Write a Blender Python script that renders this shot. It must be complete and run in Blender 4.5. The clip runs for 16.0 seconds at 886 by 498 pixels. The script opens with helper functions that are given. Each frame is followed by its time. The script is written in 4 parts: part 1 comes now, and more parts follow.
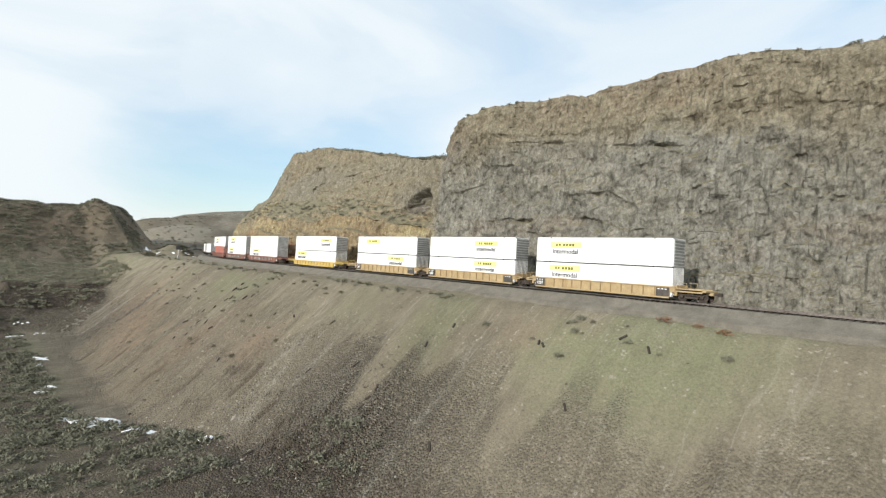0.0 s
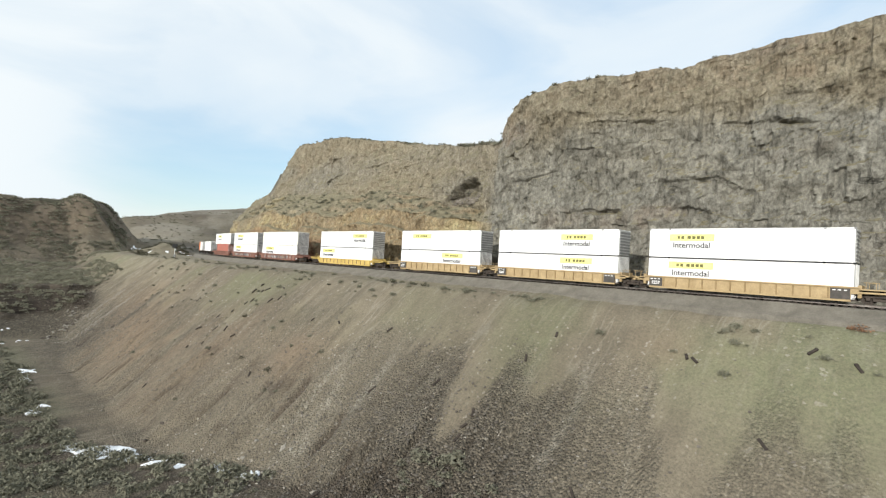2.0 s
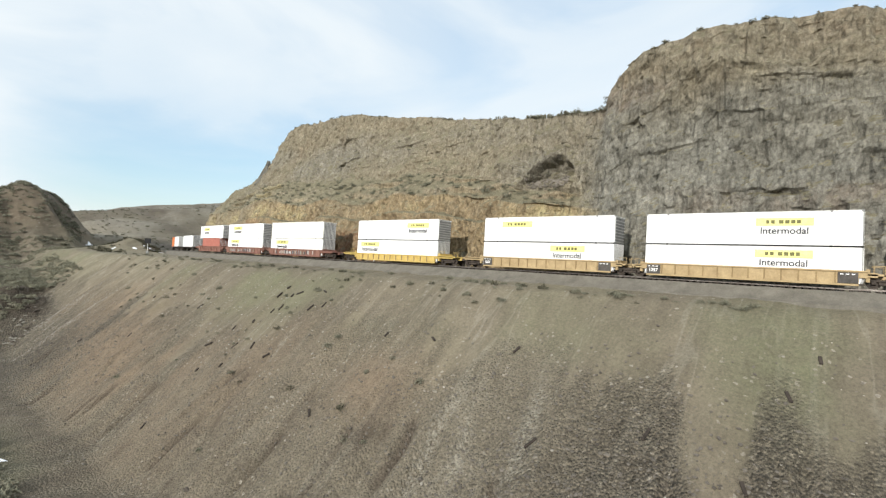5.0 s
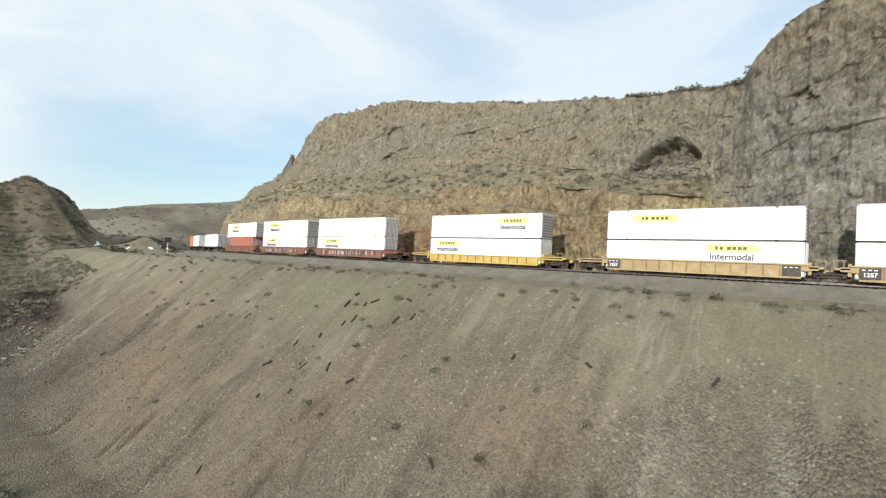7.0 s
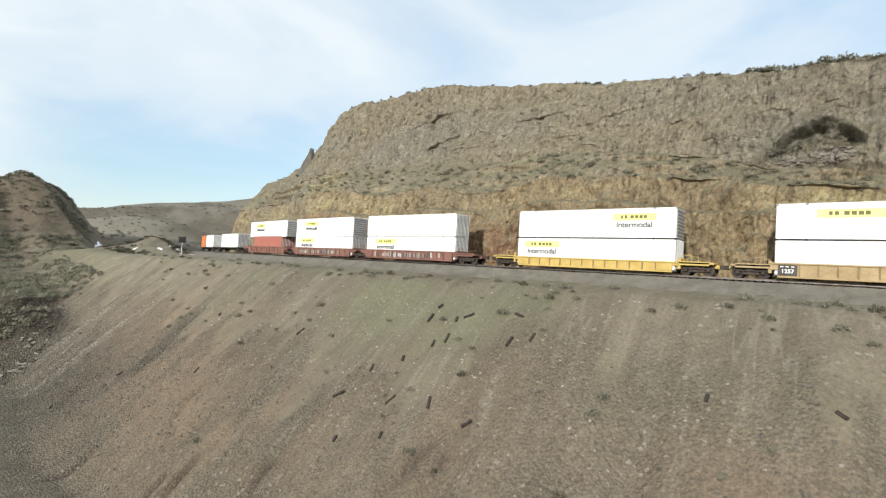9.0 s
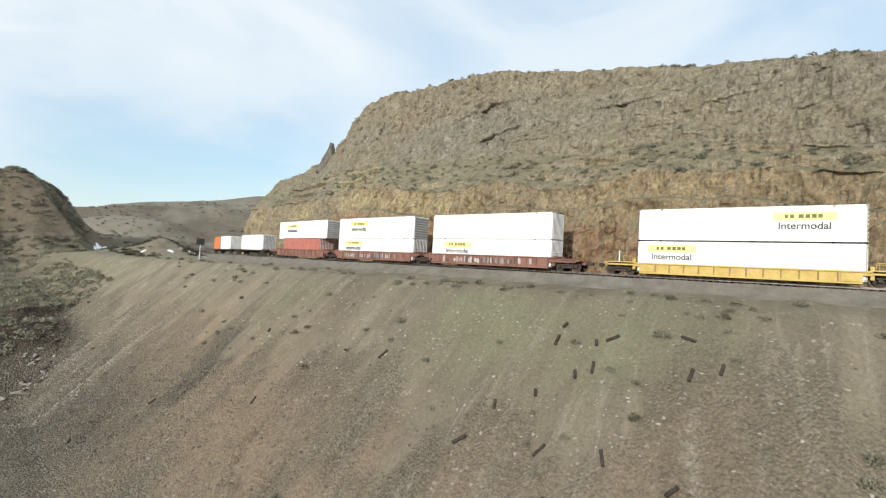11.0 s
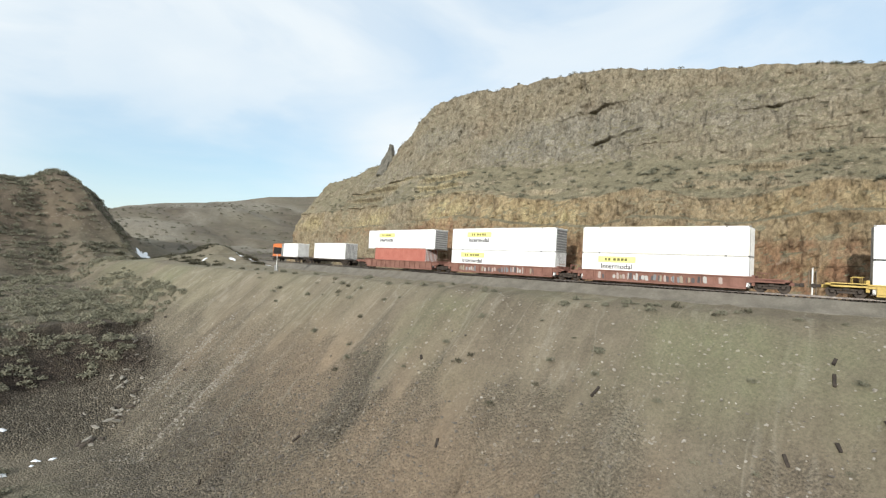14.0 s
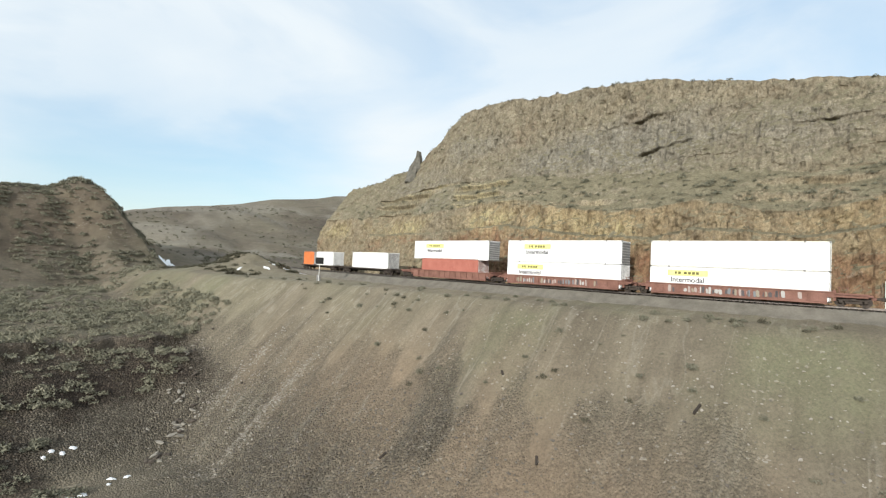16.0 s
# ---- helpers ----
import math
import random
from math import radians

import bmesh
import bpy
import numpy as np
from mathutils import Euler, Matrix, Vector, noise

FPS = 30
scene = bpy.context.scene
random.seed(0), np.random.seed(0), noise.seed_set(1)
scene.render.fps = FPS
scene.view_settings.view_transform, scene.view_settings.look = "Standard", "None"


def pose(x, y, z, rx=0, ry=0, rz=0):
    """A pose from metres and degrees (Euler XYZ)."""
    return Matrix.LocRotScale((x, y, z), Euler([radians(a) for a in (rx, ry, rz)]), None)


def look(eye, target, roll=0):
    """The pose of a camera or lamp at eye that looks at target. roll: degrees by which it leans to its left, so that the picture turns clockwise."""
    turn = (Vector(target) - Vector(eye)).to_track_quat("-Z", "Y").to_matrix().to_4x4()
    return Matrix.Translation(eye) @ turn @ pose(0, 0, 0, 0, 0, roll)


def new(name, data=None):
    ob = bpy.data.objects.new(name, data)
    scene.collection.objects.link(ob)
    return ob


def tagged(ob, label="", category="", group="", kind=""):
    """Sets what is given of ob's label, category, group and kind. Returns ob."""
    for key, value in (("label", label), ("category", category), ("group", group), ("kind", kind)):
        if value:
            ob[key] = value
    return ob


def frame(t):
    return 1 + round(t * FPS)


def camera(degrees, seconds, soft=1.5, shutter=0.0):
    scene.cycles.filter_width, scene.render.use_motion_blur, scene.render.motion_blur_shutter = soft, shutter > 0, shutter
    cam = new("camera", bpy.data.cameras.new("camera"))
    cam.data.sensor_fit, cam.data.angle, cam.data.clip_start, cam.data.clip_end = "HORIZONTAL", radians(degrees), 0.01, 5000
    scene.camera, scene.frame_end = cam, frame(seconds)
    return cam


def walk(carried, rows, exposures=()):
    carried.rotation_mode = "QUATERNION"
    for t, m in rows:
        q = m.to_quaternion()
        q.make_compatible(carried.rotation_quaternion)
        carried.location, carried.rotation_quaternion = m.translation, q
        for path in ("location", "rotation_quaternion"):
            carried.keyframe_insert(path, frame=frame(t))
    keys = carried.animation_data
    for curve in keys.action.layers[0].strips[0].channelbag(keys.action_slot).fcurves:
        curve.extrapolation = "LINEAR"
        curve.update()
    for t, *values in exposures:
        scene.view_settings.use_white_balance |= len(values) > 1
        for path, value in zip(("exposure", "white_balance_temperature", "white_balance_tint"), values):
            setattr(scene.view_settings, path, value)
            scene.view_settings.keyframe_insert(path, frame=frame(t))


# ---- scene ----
cam = camera(83.7, 16.0, soft=1.25)
METRES, EYE, TILT, LEAN, TURN = 111.4, 2.45, 0.0, 0.0, -43.2
ROWS = [
    (0.0, 0.0, 0.0, 0.0, -0.09, 1.48, -3.33),
    (0.5, -0.0268, 0.0214, -0.0024, -0.09, 1.48, -3.33),
    (1.0, -0.0528, 0.0438, -0.0049, -0.19, 1.51, -3.32),
    (1.5, -0.0779, 0.0675, -0.0075, -0.91, 1.58, -3.34),
    (2.0, -0.1021, 0.0922, -0.01, -2.18, 1.68, -3.31),
    (2.5, -0.1257, 0.1175, -0.0123, -3.6, 1.79, -3.28),
    (3.0, -0.1486, 0.1445, -0.015, -5.07, 1.89, -3.27),
    (3.5, -0.1704, 0.1704, -0.0173, -6.15, 1.98, -3.24),
    (4.0, -0.1947, 0.1982, -0.0196, -6.83, 2.06, -3.28),
    (6.5, -0.3139, 0.3355, -0.0255, -7.05, 1.92, -3.32),
    (7.0, -0.3359, 0.3626, -0.0261, -7.16, 2.0, -3.31),
    (7.5, -0.3571, 0.3899, -0.0264, -7.28, 2.04, -3.35),
    (8.0, -0.3771, 0.4168, -0.0273, -7.46, 2.09, -3.37),
    (10.5, -0.4811, 0.5398, -0.0264, -8.75, 2.14, -3.33),
    (11.0, -0.5039, 0.5602, -0.025, -9.15, 2.15, -3.27),
    (11.5, -0.527, 0.5783, -0.0232, -9.34, 2.14, -3.25),
    (12.0, -0.5504, 0.5945, -0.0222, -9.34, 2.14, -3.22),
    (12.5, -0.5746, 0.6082, -0.0213, -9.32, 2.13, -3.21),
    (13.0, -0.5995, 0.6195, -0.02, -9.32, 2.09, -3.2),
    (13.5, -0.6249, 0.6283, -0.0183, -9.36, 2.09, -3.21),
    (14.0, -0.6497, 0.6347, -0.0159, -9.5, 2.09, -3.16),
    (14.5, -0.6734, 0.6395, -0.013, -9.68, 2.09, -3.12),
    (15.0, -0.6951, 0.6428, -0.01, -9.81, 2.08, -3.05),
    (15.5, -0.7138, 0.6441, -0.0065, -9.87, 2.04, -2.96),
    (16.0, -0.7264, 0.6434, -0.0047, -10.1, 2.07, -2.73),
]
walk(cam, [(t, pose(0, 0, EYE, TILT, LEAN, TURN) @ pose(METRES * x, METRES * y, METRES * z, 90 + pitch, roll, yaw)) for t, x, y, z, yaw, pitch, roll in ROWS])

# ---- daylight ----
SUN_EL, SUN_AZ = radians(18), radians(-10)   # azimuth measured from -x towards +y
TO_SUN = Vector((-math.cos(SUN_EL) * math.cos(SUN_AZ), math.cos(SUN_EL) * math.sin(SUN_AZ), math.sin(SUN_EL)))
SUN_POWER, SKY_POWER, CLOUD_POWER = 4.2, 0.17, 1.0

lamp = new("sun", bpy.data.lights.new("sun", "SUN"))
lamp.data.energy, lamp.data.angle, lamp.data.color = SUN_POWER, radians(0.6), (1.0, 0.965, 0.90)
lamp.matrix_world = look(TO_SUN * 300, (0, 0, 0))

world = bpy.data.worlds.new("world")
scene.world = world
world.use_nodes = True
wt = world.node_tree
wt.nodes.clear()


def wnode(kind, **inputs):
    n = wt.nodes.new(kind)
    for k, v in inputs.items():
        n.inputs[k].default_value = v
    return n


w_out = wnode("ShaderNodeOutputWorld")
w_bg = wnode("ShaderNodeBackground")
w_sky = wnode("ShaderNodeTexSky")
w_sky.sky_type, w_sky.sun_disc = "NISHITA", False
w_sky.sun_elevation, w_sky.sun_rotation = SUN_EL, math.atan2(TO_SUN.x, TO_SUN.y)
w_sky.air_density, w_sky.dust_density = 1.3, 0.0
w_scale = wnode("ShaderNodeVectorMath")
w_scale.operation = "SCALE"
w_scale.inputs["Scale"].default_value = SKY_POWER
w_co = wnode("ShaderNodeTexCoord")
w_map = wnode("ShaderNodeMapping", Scale=(0.8, 0.8, 2.2), Location=(0.35, 0.1, 0.25))
w_noise = wnode("ShaderNodeTexNoise", Scale=1.9, Detail=7.0, Roughness=0.5, Distortion=0.7)
w_ramp = wt.nodes.new("ShaderNodeValToRGB")
w_ramp.color_ramp.elements[0].position, w_ramp.color_ramp.elements[0].color = 0.36, (0.60, 0.60, 0.60, 1)
w_ramp.color_ramp.elements[1].position, w_ramp.color_ramp.elements[1].color = 0.53, (1, 1, 1, 1)
w_mix = wt.nodes.new("ShaderNodeMix")
w_mix.data_type = "RGBA"
w_mix.inputs[7].default_value = (0.90 * CLOUD_POWER, 0.965 * CLOUD_POWER, 1.0 * CLOUD_POWER, 1)
wt.links.new(w_co.outputs["Generated"], w_map.inputs["Vector"])
wt.links.new(w_map.outputs[0], w_noise.inputs["Vector"])
wt.links.new(w_noise.outputs["Fac"], w_ramp.inputs["Fac"])
wt.links.new(w_sky.outputs[0], w_scale.inputs[0])
w_blue = wt.nodes.new("ShaderNodeMix")
w_blue.data_type = "RGBA"
w_blue.inputs[0].default_value, w_blue.inputs[7].default_value = 0.55, (0.47, 0.72, 1.0, 1)
wt.links.new(w_scale.outputs[0], w_blue.inputs[6])
wt.links.new(w_blue.outputs[2], w_mix.inputs[6])
# two breaks in the thin cloud, where the blue shows
w_clear = None
for way, near, far, depth in (((0.86, 0.18, 0.47), 0.82, 1.0, 0.42), ((0.42, 0.90, 0.10), 0.92, 1.0, 0.62)):
    w_dot = wt.nodes.new("ShaderNodeVectorMath")
    w_dot.operation = "DOT_PRODUCT"
    w_dot.inputs[1].default_value = Vector(way).normalized()
    wt.links.new(w_co.outputs["Generated"], w_dot.inputs[0])
    w_range = wnode("ShaderNodeMapRange")
    for slot, value in ((1, near), (2, far), (3, 0.0), (4, depth)):
        w_range.inputs[slot].default_value = value
    w_range.interpolation_type = "SMOOTHSTEP"
    wt.links.new(w_dot.outputs["Value"], w_range.inputs[0])
    w_soft = wt.nodes.new("ShaderNodeMath")
    w_soft.operation = "MULTIPLY"
    wt.links.new(w_range.outputs[0], w_soft.inputs[0])
    w_wisp = wt.nodes.new("ShaderNodeMath")
    w_wisp.operation, w_wisp.use_clamp = "MULTIPLY_ADD", True
    w_wisp.inputs[1].default_value, w_wisp.inputs[2].default_value = -2.6, 2.15
    wt.links.new(w_noise.outputs["Fac"], w_wisp.inputs[0])
    wt.links.new(w_wisp.outputs[0], w_soft.inputs[1])
    if w_clear is not None:
        w_add = wt.nodes.new("ShaderNodeMath")
        wt.links.new(w_clear.outputs[0], w_add.inputs[0])
        wt.links.new(w_soft.outputs[0], w_add.inputs[1])
        w_soft = w_add
    w_clear = w_soft
w_less = wt.nodes.new("ShaderNodeMath")
w_less.operation, w_less.use_clamp = "SUBTRACT", True
wt.links.new(w_ramp.outputs["Color"], w_less.inputs[0])
wt.links.new(w_clear.outputs[0], w_less.inputs[1])
wt.links.new(w_less.outputs[0], w_mix.inputs[0])
wt.links.new(w_mix.outputs[2], w_bg.inputs["Color"])
wt.links.new(w_bg.outputs[0], w_out.inputs[0])


# ---- materials ----
def mat_new(name, rough=0.9, metal=0.0):
    m = bpy.data.materials.new(name)
    m.use_nodes = True
    b = m.node_tree.nodes["Principled BSDF"]
    b.inputs["Roughness"].default_value, b.inputs["Metallic"].default_value = rough, metal
    b.inputs["Specular IOR Level"].default_value = 0.25
    return m, m.node_tree, b


def add(nt, kind, **inputs):
    n = nt.nodes.new(kind)
    for k, v in inputs.items():
        n.inputs[k.replace("_", " ")].default_value = v
    return n


def coords(nt, scale=(1, 1, 1), loc=(0, 0, 0), rot=(0, 0, 0)):
    g = nt.nodes.new("ShaderNodeNewGeometry")
    mp = add(nt, "ShaderNodeMapping", Scale=scale, Location=loc, Rotation=rot)
    nt.links.new(g.outputs["Position"], mp.inputs["Vector"])
    return mp.outputs[0]


def noise_of(nt, vec, scale, detail=6.0, rough=0.55, distort=0.0):
    n = add(nt, "ShaderNodeTexNoise", Scale=scale, Detail=detail, Roughness=rough, Distortion=distort)
    nt.links.new(vec, n.inputs["Vector"])
    return n.outputs["Fac"]


def cells_of(nt, vec, scale, feature="F1", out="Color"):
    n = add(nt, "ShaderNodeTexVoronoi", Scale=scale)
    n.feature = feature
    nt.links.new(vec, n.inputs["Vector"])
    return n.outputs[out]


def steps(nt, fac, stops):
    r = nt.nodes.new("ShaderNodeValToRGB")
    while len(r.color_ramp.elements) < len(stops):
        r.color_ramp.elements.new(0.5)
    for e, (p, c) in zip(r.color_ramp.elements, stops):
        e.position = p
        e.color = (*c, 1) if isinstance(c, tuple) else (c, c, c, 1)
    nt.links.new(fac, r.inputs["Fac"])
    return r.outputs["Color"]


def blend(nt, fac, a, b, mode="MIX"):
    m = nt.nodes.new("ShaderNodeMix")
    m.data_type, m.blend_type = "RGBA", mode
    for i, v in ((0, fac), (6, a), (7, b)):
        if isinstance(v, (float, int)):
            m.inputs[i].default_value = v
        elif isinstance(v, tuple):
            m.inputs[i].default_value = (*v, 1)
        else:
            nt.links.new(v, m.inputs[i])
    return m.outputs[2]


def mathn(nt, op, a, b=0.0, clamp=False):
    m = nt.nodes.new("ShaderNodeMath")
    m.operation, m.use_clamp = op, clamp
    for i, v in ((0, a), (1, b)):
        if isinstance(v, (float, int)):
            m.inputs[i].default_value = v
        else:
            nt.links.new(v, m.inputs[i])
    return m.outputs[0]


def axis_of(nt, what, axis):
    g = nt.nodes.new("ShaderNodeNewGeometry")
    s = nt.nodes.new("ShaderNodeSeparateXYZ")
    nt.links.new(g.outputs[what], s.inputs[0])
    return s.outputs[axis]


def relief(nt, bsdf, height, strength, dist):
    b = add(nt, "ShaderNodeBump", Strength=strength, Distance=dist)
    nt.links.new(height, b.inputs["Height"])
    nt.links.new(b.outputs[0], bsdf.inputs["Normal"])


def earth_material():
    m, nt, b = mat_new("hillside_earth", 0.95)
    p = coords(nt)
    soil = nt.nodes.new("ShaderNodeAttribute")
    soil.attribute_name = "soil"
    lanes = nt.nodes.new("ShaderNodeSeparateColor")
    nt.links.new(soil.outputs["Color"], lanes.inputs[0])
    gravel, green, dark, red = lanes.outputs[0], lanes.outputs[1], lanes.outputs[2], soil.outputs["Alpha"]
    tone = noise_of(nt, coords(nt, scale=(0.035, 0.34, 0.035)), 1.0, 7, 0.65, 0.25)
    base = steps(nt, tone, [(0.28, (0.126, 0.107, 0.077)), (0.45, (0.173, 0.148, 0.107)), (0.60, (0.202, 0.174, 0.126)), (0.74, (0.236, 0.205, 0.150))])
    trail = noise_of(nt, coords(nt, scale=(0.022, 0.16, 0.022), loc=(0, 3, 0)), 1.0, 4, 0.6, 0.3)
    trail = steps(nt, trail, [(0.495, 0.0), (0.51, 0.5), (0.525, 0.0)])
    base = blend(nt, trail, base, (0.285, 0.26, 0.205))
    mottle = noise_of(nt, p, 0.35, 7, 0.65, 0.3)
    base = blend(nt, 0.6, base, steps(nt, mottle, [(0.3, 0.36), (0.7, 0.62)]), "OVERLAY")
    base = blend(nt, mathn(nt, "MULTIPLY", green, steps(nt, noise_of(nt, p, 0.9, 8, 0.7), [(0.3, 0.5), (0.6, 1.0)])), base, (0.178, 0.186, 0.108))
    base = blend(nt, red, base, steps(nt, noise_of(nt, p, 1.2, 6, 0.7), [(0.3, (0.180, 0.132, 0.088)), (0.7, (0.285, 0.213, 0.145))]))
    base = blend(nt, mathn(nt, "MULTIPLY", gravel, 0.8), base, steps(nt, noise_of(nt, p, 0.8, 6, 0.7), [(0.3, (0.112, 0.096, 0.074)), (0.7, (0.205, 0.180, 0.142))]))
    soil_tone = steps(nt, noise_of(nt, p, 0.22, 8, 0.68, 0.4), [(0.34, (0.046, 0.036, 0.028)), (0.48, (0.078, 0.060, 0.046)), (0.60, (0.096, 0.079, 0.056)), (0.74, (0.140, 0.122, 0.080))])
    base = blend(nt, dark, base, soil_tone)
    # stones of two sizes, thick where the gravel lies, sparse elsewhere
    for size, amount in ((4.6, 0.9), (8.5, 0.9)):
        sep = nt.nodes.new("ShaderNodeSeparateColor")
        nt.links.new(cells_of(nt, p, size), sep.inputs[0])
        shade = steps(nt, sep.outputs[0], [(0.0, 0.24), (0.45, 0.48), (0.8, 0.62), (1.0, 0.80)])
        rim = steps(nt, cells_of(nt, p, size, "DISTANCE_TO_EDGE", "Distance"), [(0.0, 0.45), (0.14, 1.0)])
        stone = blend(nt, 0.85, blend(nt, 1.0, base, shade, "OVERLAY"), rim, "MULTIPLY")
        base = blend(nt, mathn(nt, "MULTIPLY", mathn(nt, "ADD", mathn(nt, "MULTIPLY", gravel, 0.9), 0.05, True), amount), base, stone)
    sep = nt.nodes.new("ShaderNodeSeparateColor")
    nt.links.new(cells_of(nt, coords(nt, loc=(2.3, 4.1, 0)), 4.6), sep.inputs[0])
    pale = mathn(nt, "MULTIPLY", steps(nt, sep.outputs[1], [(0.965, 0.0), (0.98, 0.6)]), steps(nt, noise_of(nt, coords(nt, loc=(8, 1, 3)), 0.16, 3, 0.6), [(0.45, 0.1), (0.6, 1.0)]))
    base = blend(nt, pale, base, (0.34, 0.31, 0.26))
    chips = nt.nodes.new("ShaderNodeAttribute")
    chips.attribute_name = "chips"
    dust = mathn(nt, "MULTIPLY", chips.outputs["Fac"], steps(nt, noise_of(nt, p, 2.6, 8, 0.8), [(0.44, 0.0), (0.58, 0.95)]))
    base = blend(nt, dust, base, (0.30, 0.278, 0.225))
    fine = noise_of(nt, p, 4.4, 10, 0.82)
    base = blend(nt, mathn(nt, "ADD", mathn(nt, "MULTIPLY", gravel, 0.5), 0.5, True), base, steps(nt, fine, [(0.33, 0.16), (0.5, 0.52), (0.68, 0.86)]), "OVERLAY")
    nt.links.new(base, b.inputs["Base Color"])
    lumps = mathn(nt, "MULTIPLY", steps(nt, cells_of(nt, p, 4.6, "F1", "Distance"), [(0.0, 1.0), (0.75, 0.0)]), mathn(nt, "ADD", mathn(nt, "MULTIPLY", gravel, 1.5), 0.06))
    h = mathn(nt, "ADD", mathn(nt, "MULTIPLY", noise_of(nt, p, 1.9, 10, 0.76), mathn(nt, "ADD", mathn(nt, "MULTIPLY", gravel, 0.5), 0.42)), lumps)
    relief(nt, b, h, 0.9, 0.34)
    return m


def rock_material():
    m, nt, b = mat_new("basalt", 0.92)
    p = coords(nt)
    kind = nt.nodes.new("ShaderNodeAttribute")
    kind.attribute_name = "rock"
    lanes = nt.nodes.new("ShaderNodeSeparateColor")
    nt.links.new(kind.outputs["Color"], lanes.inputs[0])
    gold, grey, rusty, sulphur = lanes.outputs[0], lanes.outputs[1], lanes.outputs[2], kind.outputs["Alpha"]
    column = coords(nt, scale=(0.6, 0.6, 0.16))
    lumps = coords(nt, scale=(0.5, 0.5, 0.4), loc=(3, 1, 6))
    tan_c = steps(nt, noise_of(nt, lumps, 1.1, 9, 0.66, 0.5), [(0.28, (0.136, 0.115, 0.080)), (0.43, (0.205, 0.177, 0.126)), (0.56, (0.253, 0.222, 0.160)), (0.72, (0.325, 0.291, 0.214))])
    grey_c = steps(nt, noise_of(nt, lumps, 1.0, 9, 0.66, 0.5), [(0.30, (0.140, 0.133, 0.110)), (0.44, (0.196, 0.187, 0.156)), (0.56, (0.236, 0.226, 0.190)), (0.72, (0.318, 0.305, 0.260))])
    gold_c = steps(nt, noise_of(nt, column, 1.1, 9, 0.66, 0.5), [(0.28, (0.152, 0.103, 0.056)), (0.43, (0.242, 0.174, 0.096)), (0.56, (0.306, 0.230, 0.129)), (0.72, (0.408, 0.324, 0.192))])
    col = blend(nt, grey, tan_c, grey_c)
    col = blend(nt, gold, col, gold_c)
    col = blend(nt, mathn(nt, "MULTIPLY", rusty, steps(nt, noise_of(nt, coords(nt, scale=(0.5, 0.5, 0.35), loc=(4, 4, 4)), 1.0, 7, 0.68, 0.5), [(0.36, 0.15), (0.62, 1.0)])), col, (0.225, 0.130, 0.078))
    col = blend(nt, mathn(nt, "MULTIPLY", sulphur, steps(nt, noise_of(nt, coords(nt, scale=(1.1, 1.1, 0.22), loc=(1, 9, 2)), 1.0, 7, 0.66, 0.4), [(0.36, 0.1), (0.60, 1.0)])), col, (0.400, 0.345, 0.195))
    pale = steps(nt, noise_of(nt, coords(nt, scale=(0.8, 0.8, 0.45), loc=(7, 3, 5)), 1.0, 8, 0.7), [(0.60, 0.0), (0.74, 0.5)])
    col = blend(nt, pale, col, (0.345, 0.325, 0.275))
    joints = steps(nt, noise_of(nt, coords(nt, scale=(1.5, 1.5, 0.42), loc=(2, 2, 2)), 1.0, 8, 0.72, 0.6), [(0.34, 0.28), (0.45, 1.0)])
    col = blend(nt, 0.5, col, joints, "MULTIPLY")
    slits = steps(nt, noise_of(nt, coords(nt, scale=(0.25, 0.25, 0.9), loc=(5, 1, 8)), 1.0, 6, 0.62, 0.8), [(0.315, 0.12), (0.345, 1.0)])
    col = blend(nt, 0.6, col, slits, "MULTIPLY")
    fine = noise_of(nt, coords(nt, scale=(1, 1, 0.75)), 3.2, 10, 0.8)
    col = blend(nt, 0.75, col, steps(nt, fine, [(0.33, 0.12), (0.5, 0.5), (0.68, 0.86)]), "OVERLAY")
    chunk = nt.nodes.new("ShaderNodeSeparateColor")
    nt.links.new(cells_of(nt, coords(nt, scale=(1, 1, 0.55)), 1.3), chunk.inputs[0])
    col = blend(nt, 0.22, col, steps(nt, chunk.outputs[0], [(0.0, 0.30), (1.0, 0.70)]), "OVERLAY")
    up = axis_of(nt, "Normal", 2)
    grassy = steps(nt, mathn(nt, "ADD", up, mathn(nt, "MULTIPLY", mathn(nt, "SUBTRACT", noise_of(nt, p, 0.5, 6, 0.7), 0.5), 0.7)), [(0.50, 0.0), (0.64, 1.0)])
    turf = steps(nt, noise_of(nt, coords(nt, scale=(0.6, 0.25, 0.6)), 1.0, 9, 0.72), [(0.3, (0.122, 0.106, 0.068)), (0.5, (0.192, 0.172, 0.112)), (0.72, (0.262, 0.232, 0.155))])
    turf = blend(nt, 0.7, turf, steps(nt, noise_of(nt, p, 4.0, 8, 0.8), [(0.33, 0.2), (0.67, 0.8)]), "OVERLAY")
    col = blend(nt, grassy, col, turf)
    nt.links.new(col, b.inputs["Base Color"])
    h = blend(nt, 0.35, noise_of(nt, coords(nt, scale=(1, 1, 0.7)), 1.6, 10, 0.8), joints)
    h = mathn(nt, "ADD", h, mathn(nt, "MULTIPLY", chunk.outputs[1], 0.30))
    relief(nt, b, h, 1.0, 0.42)
    return m


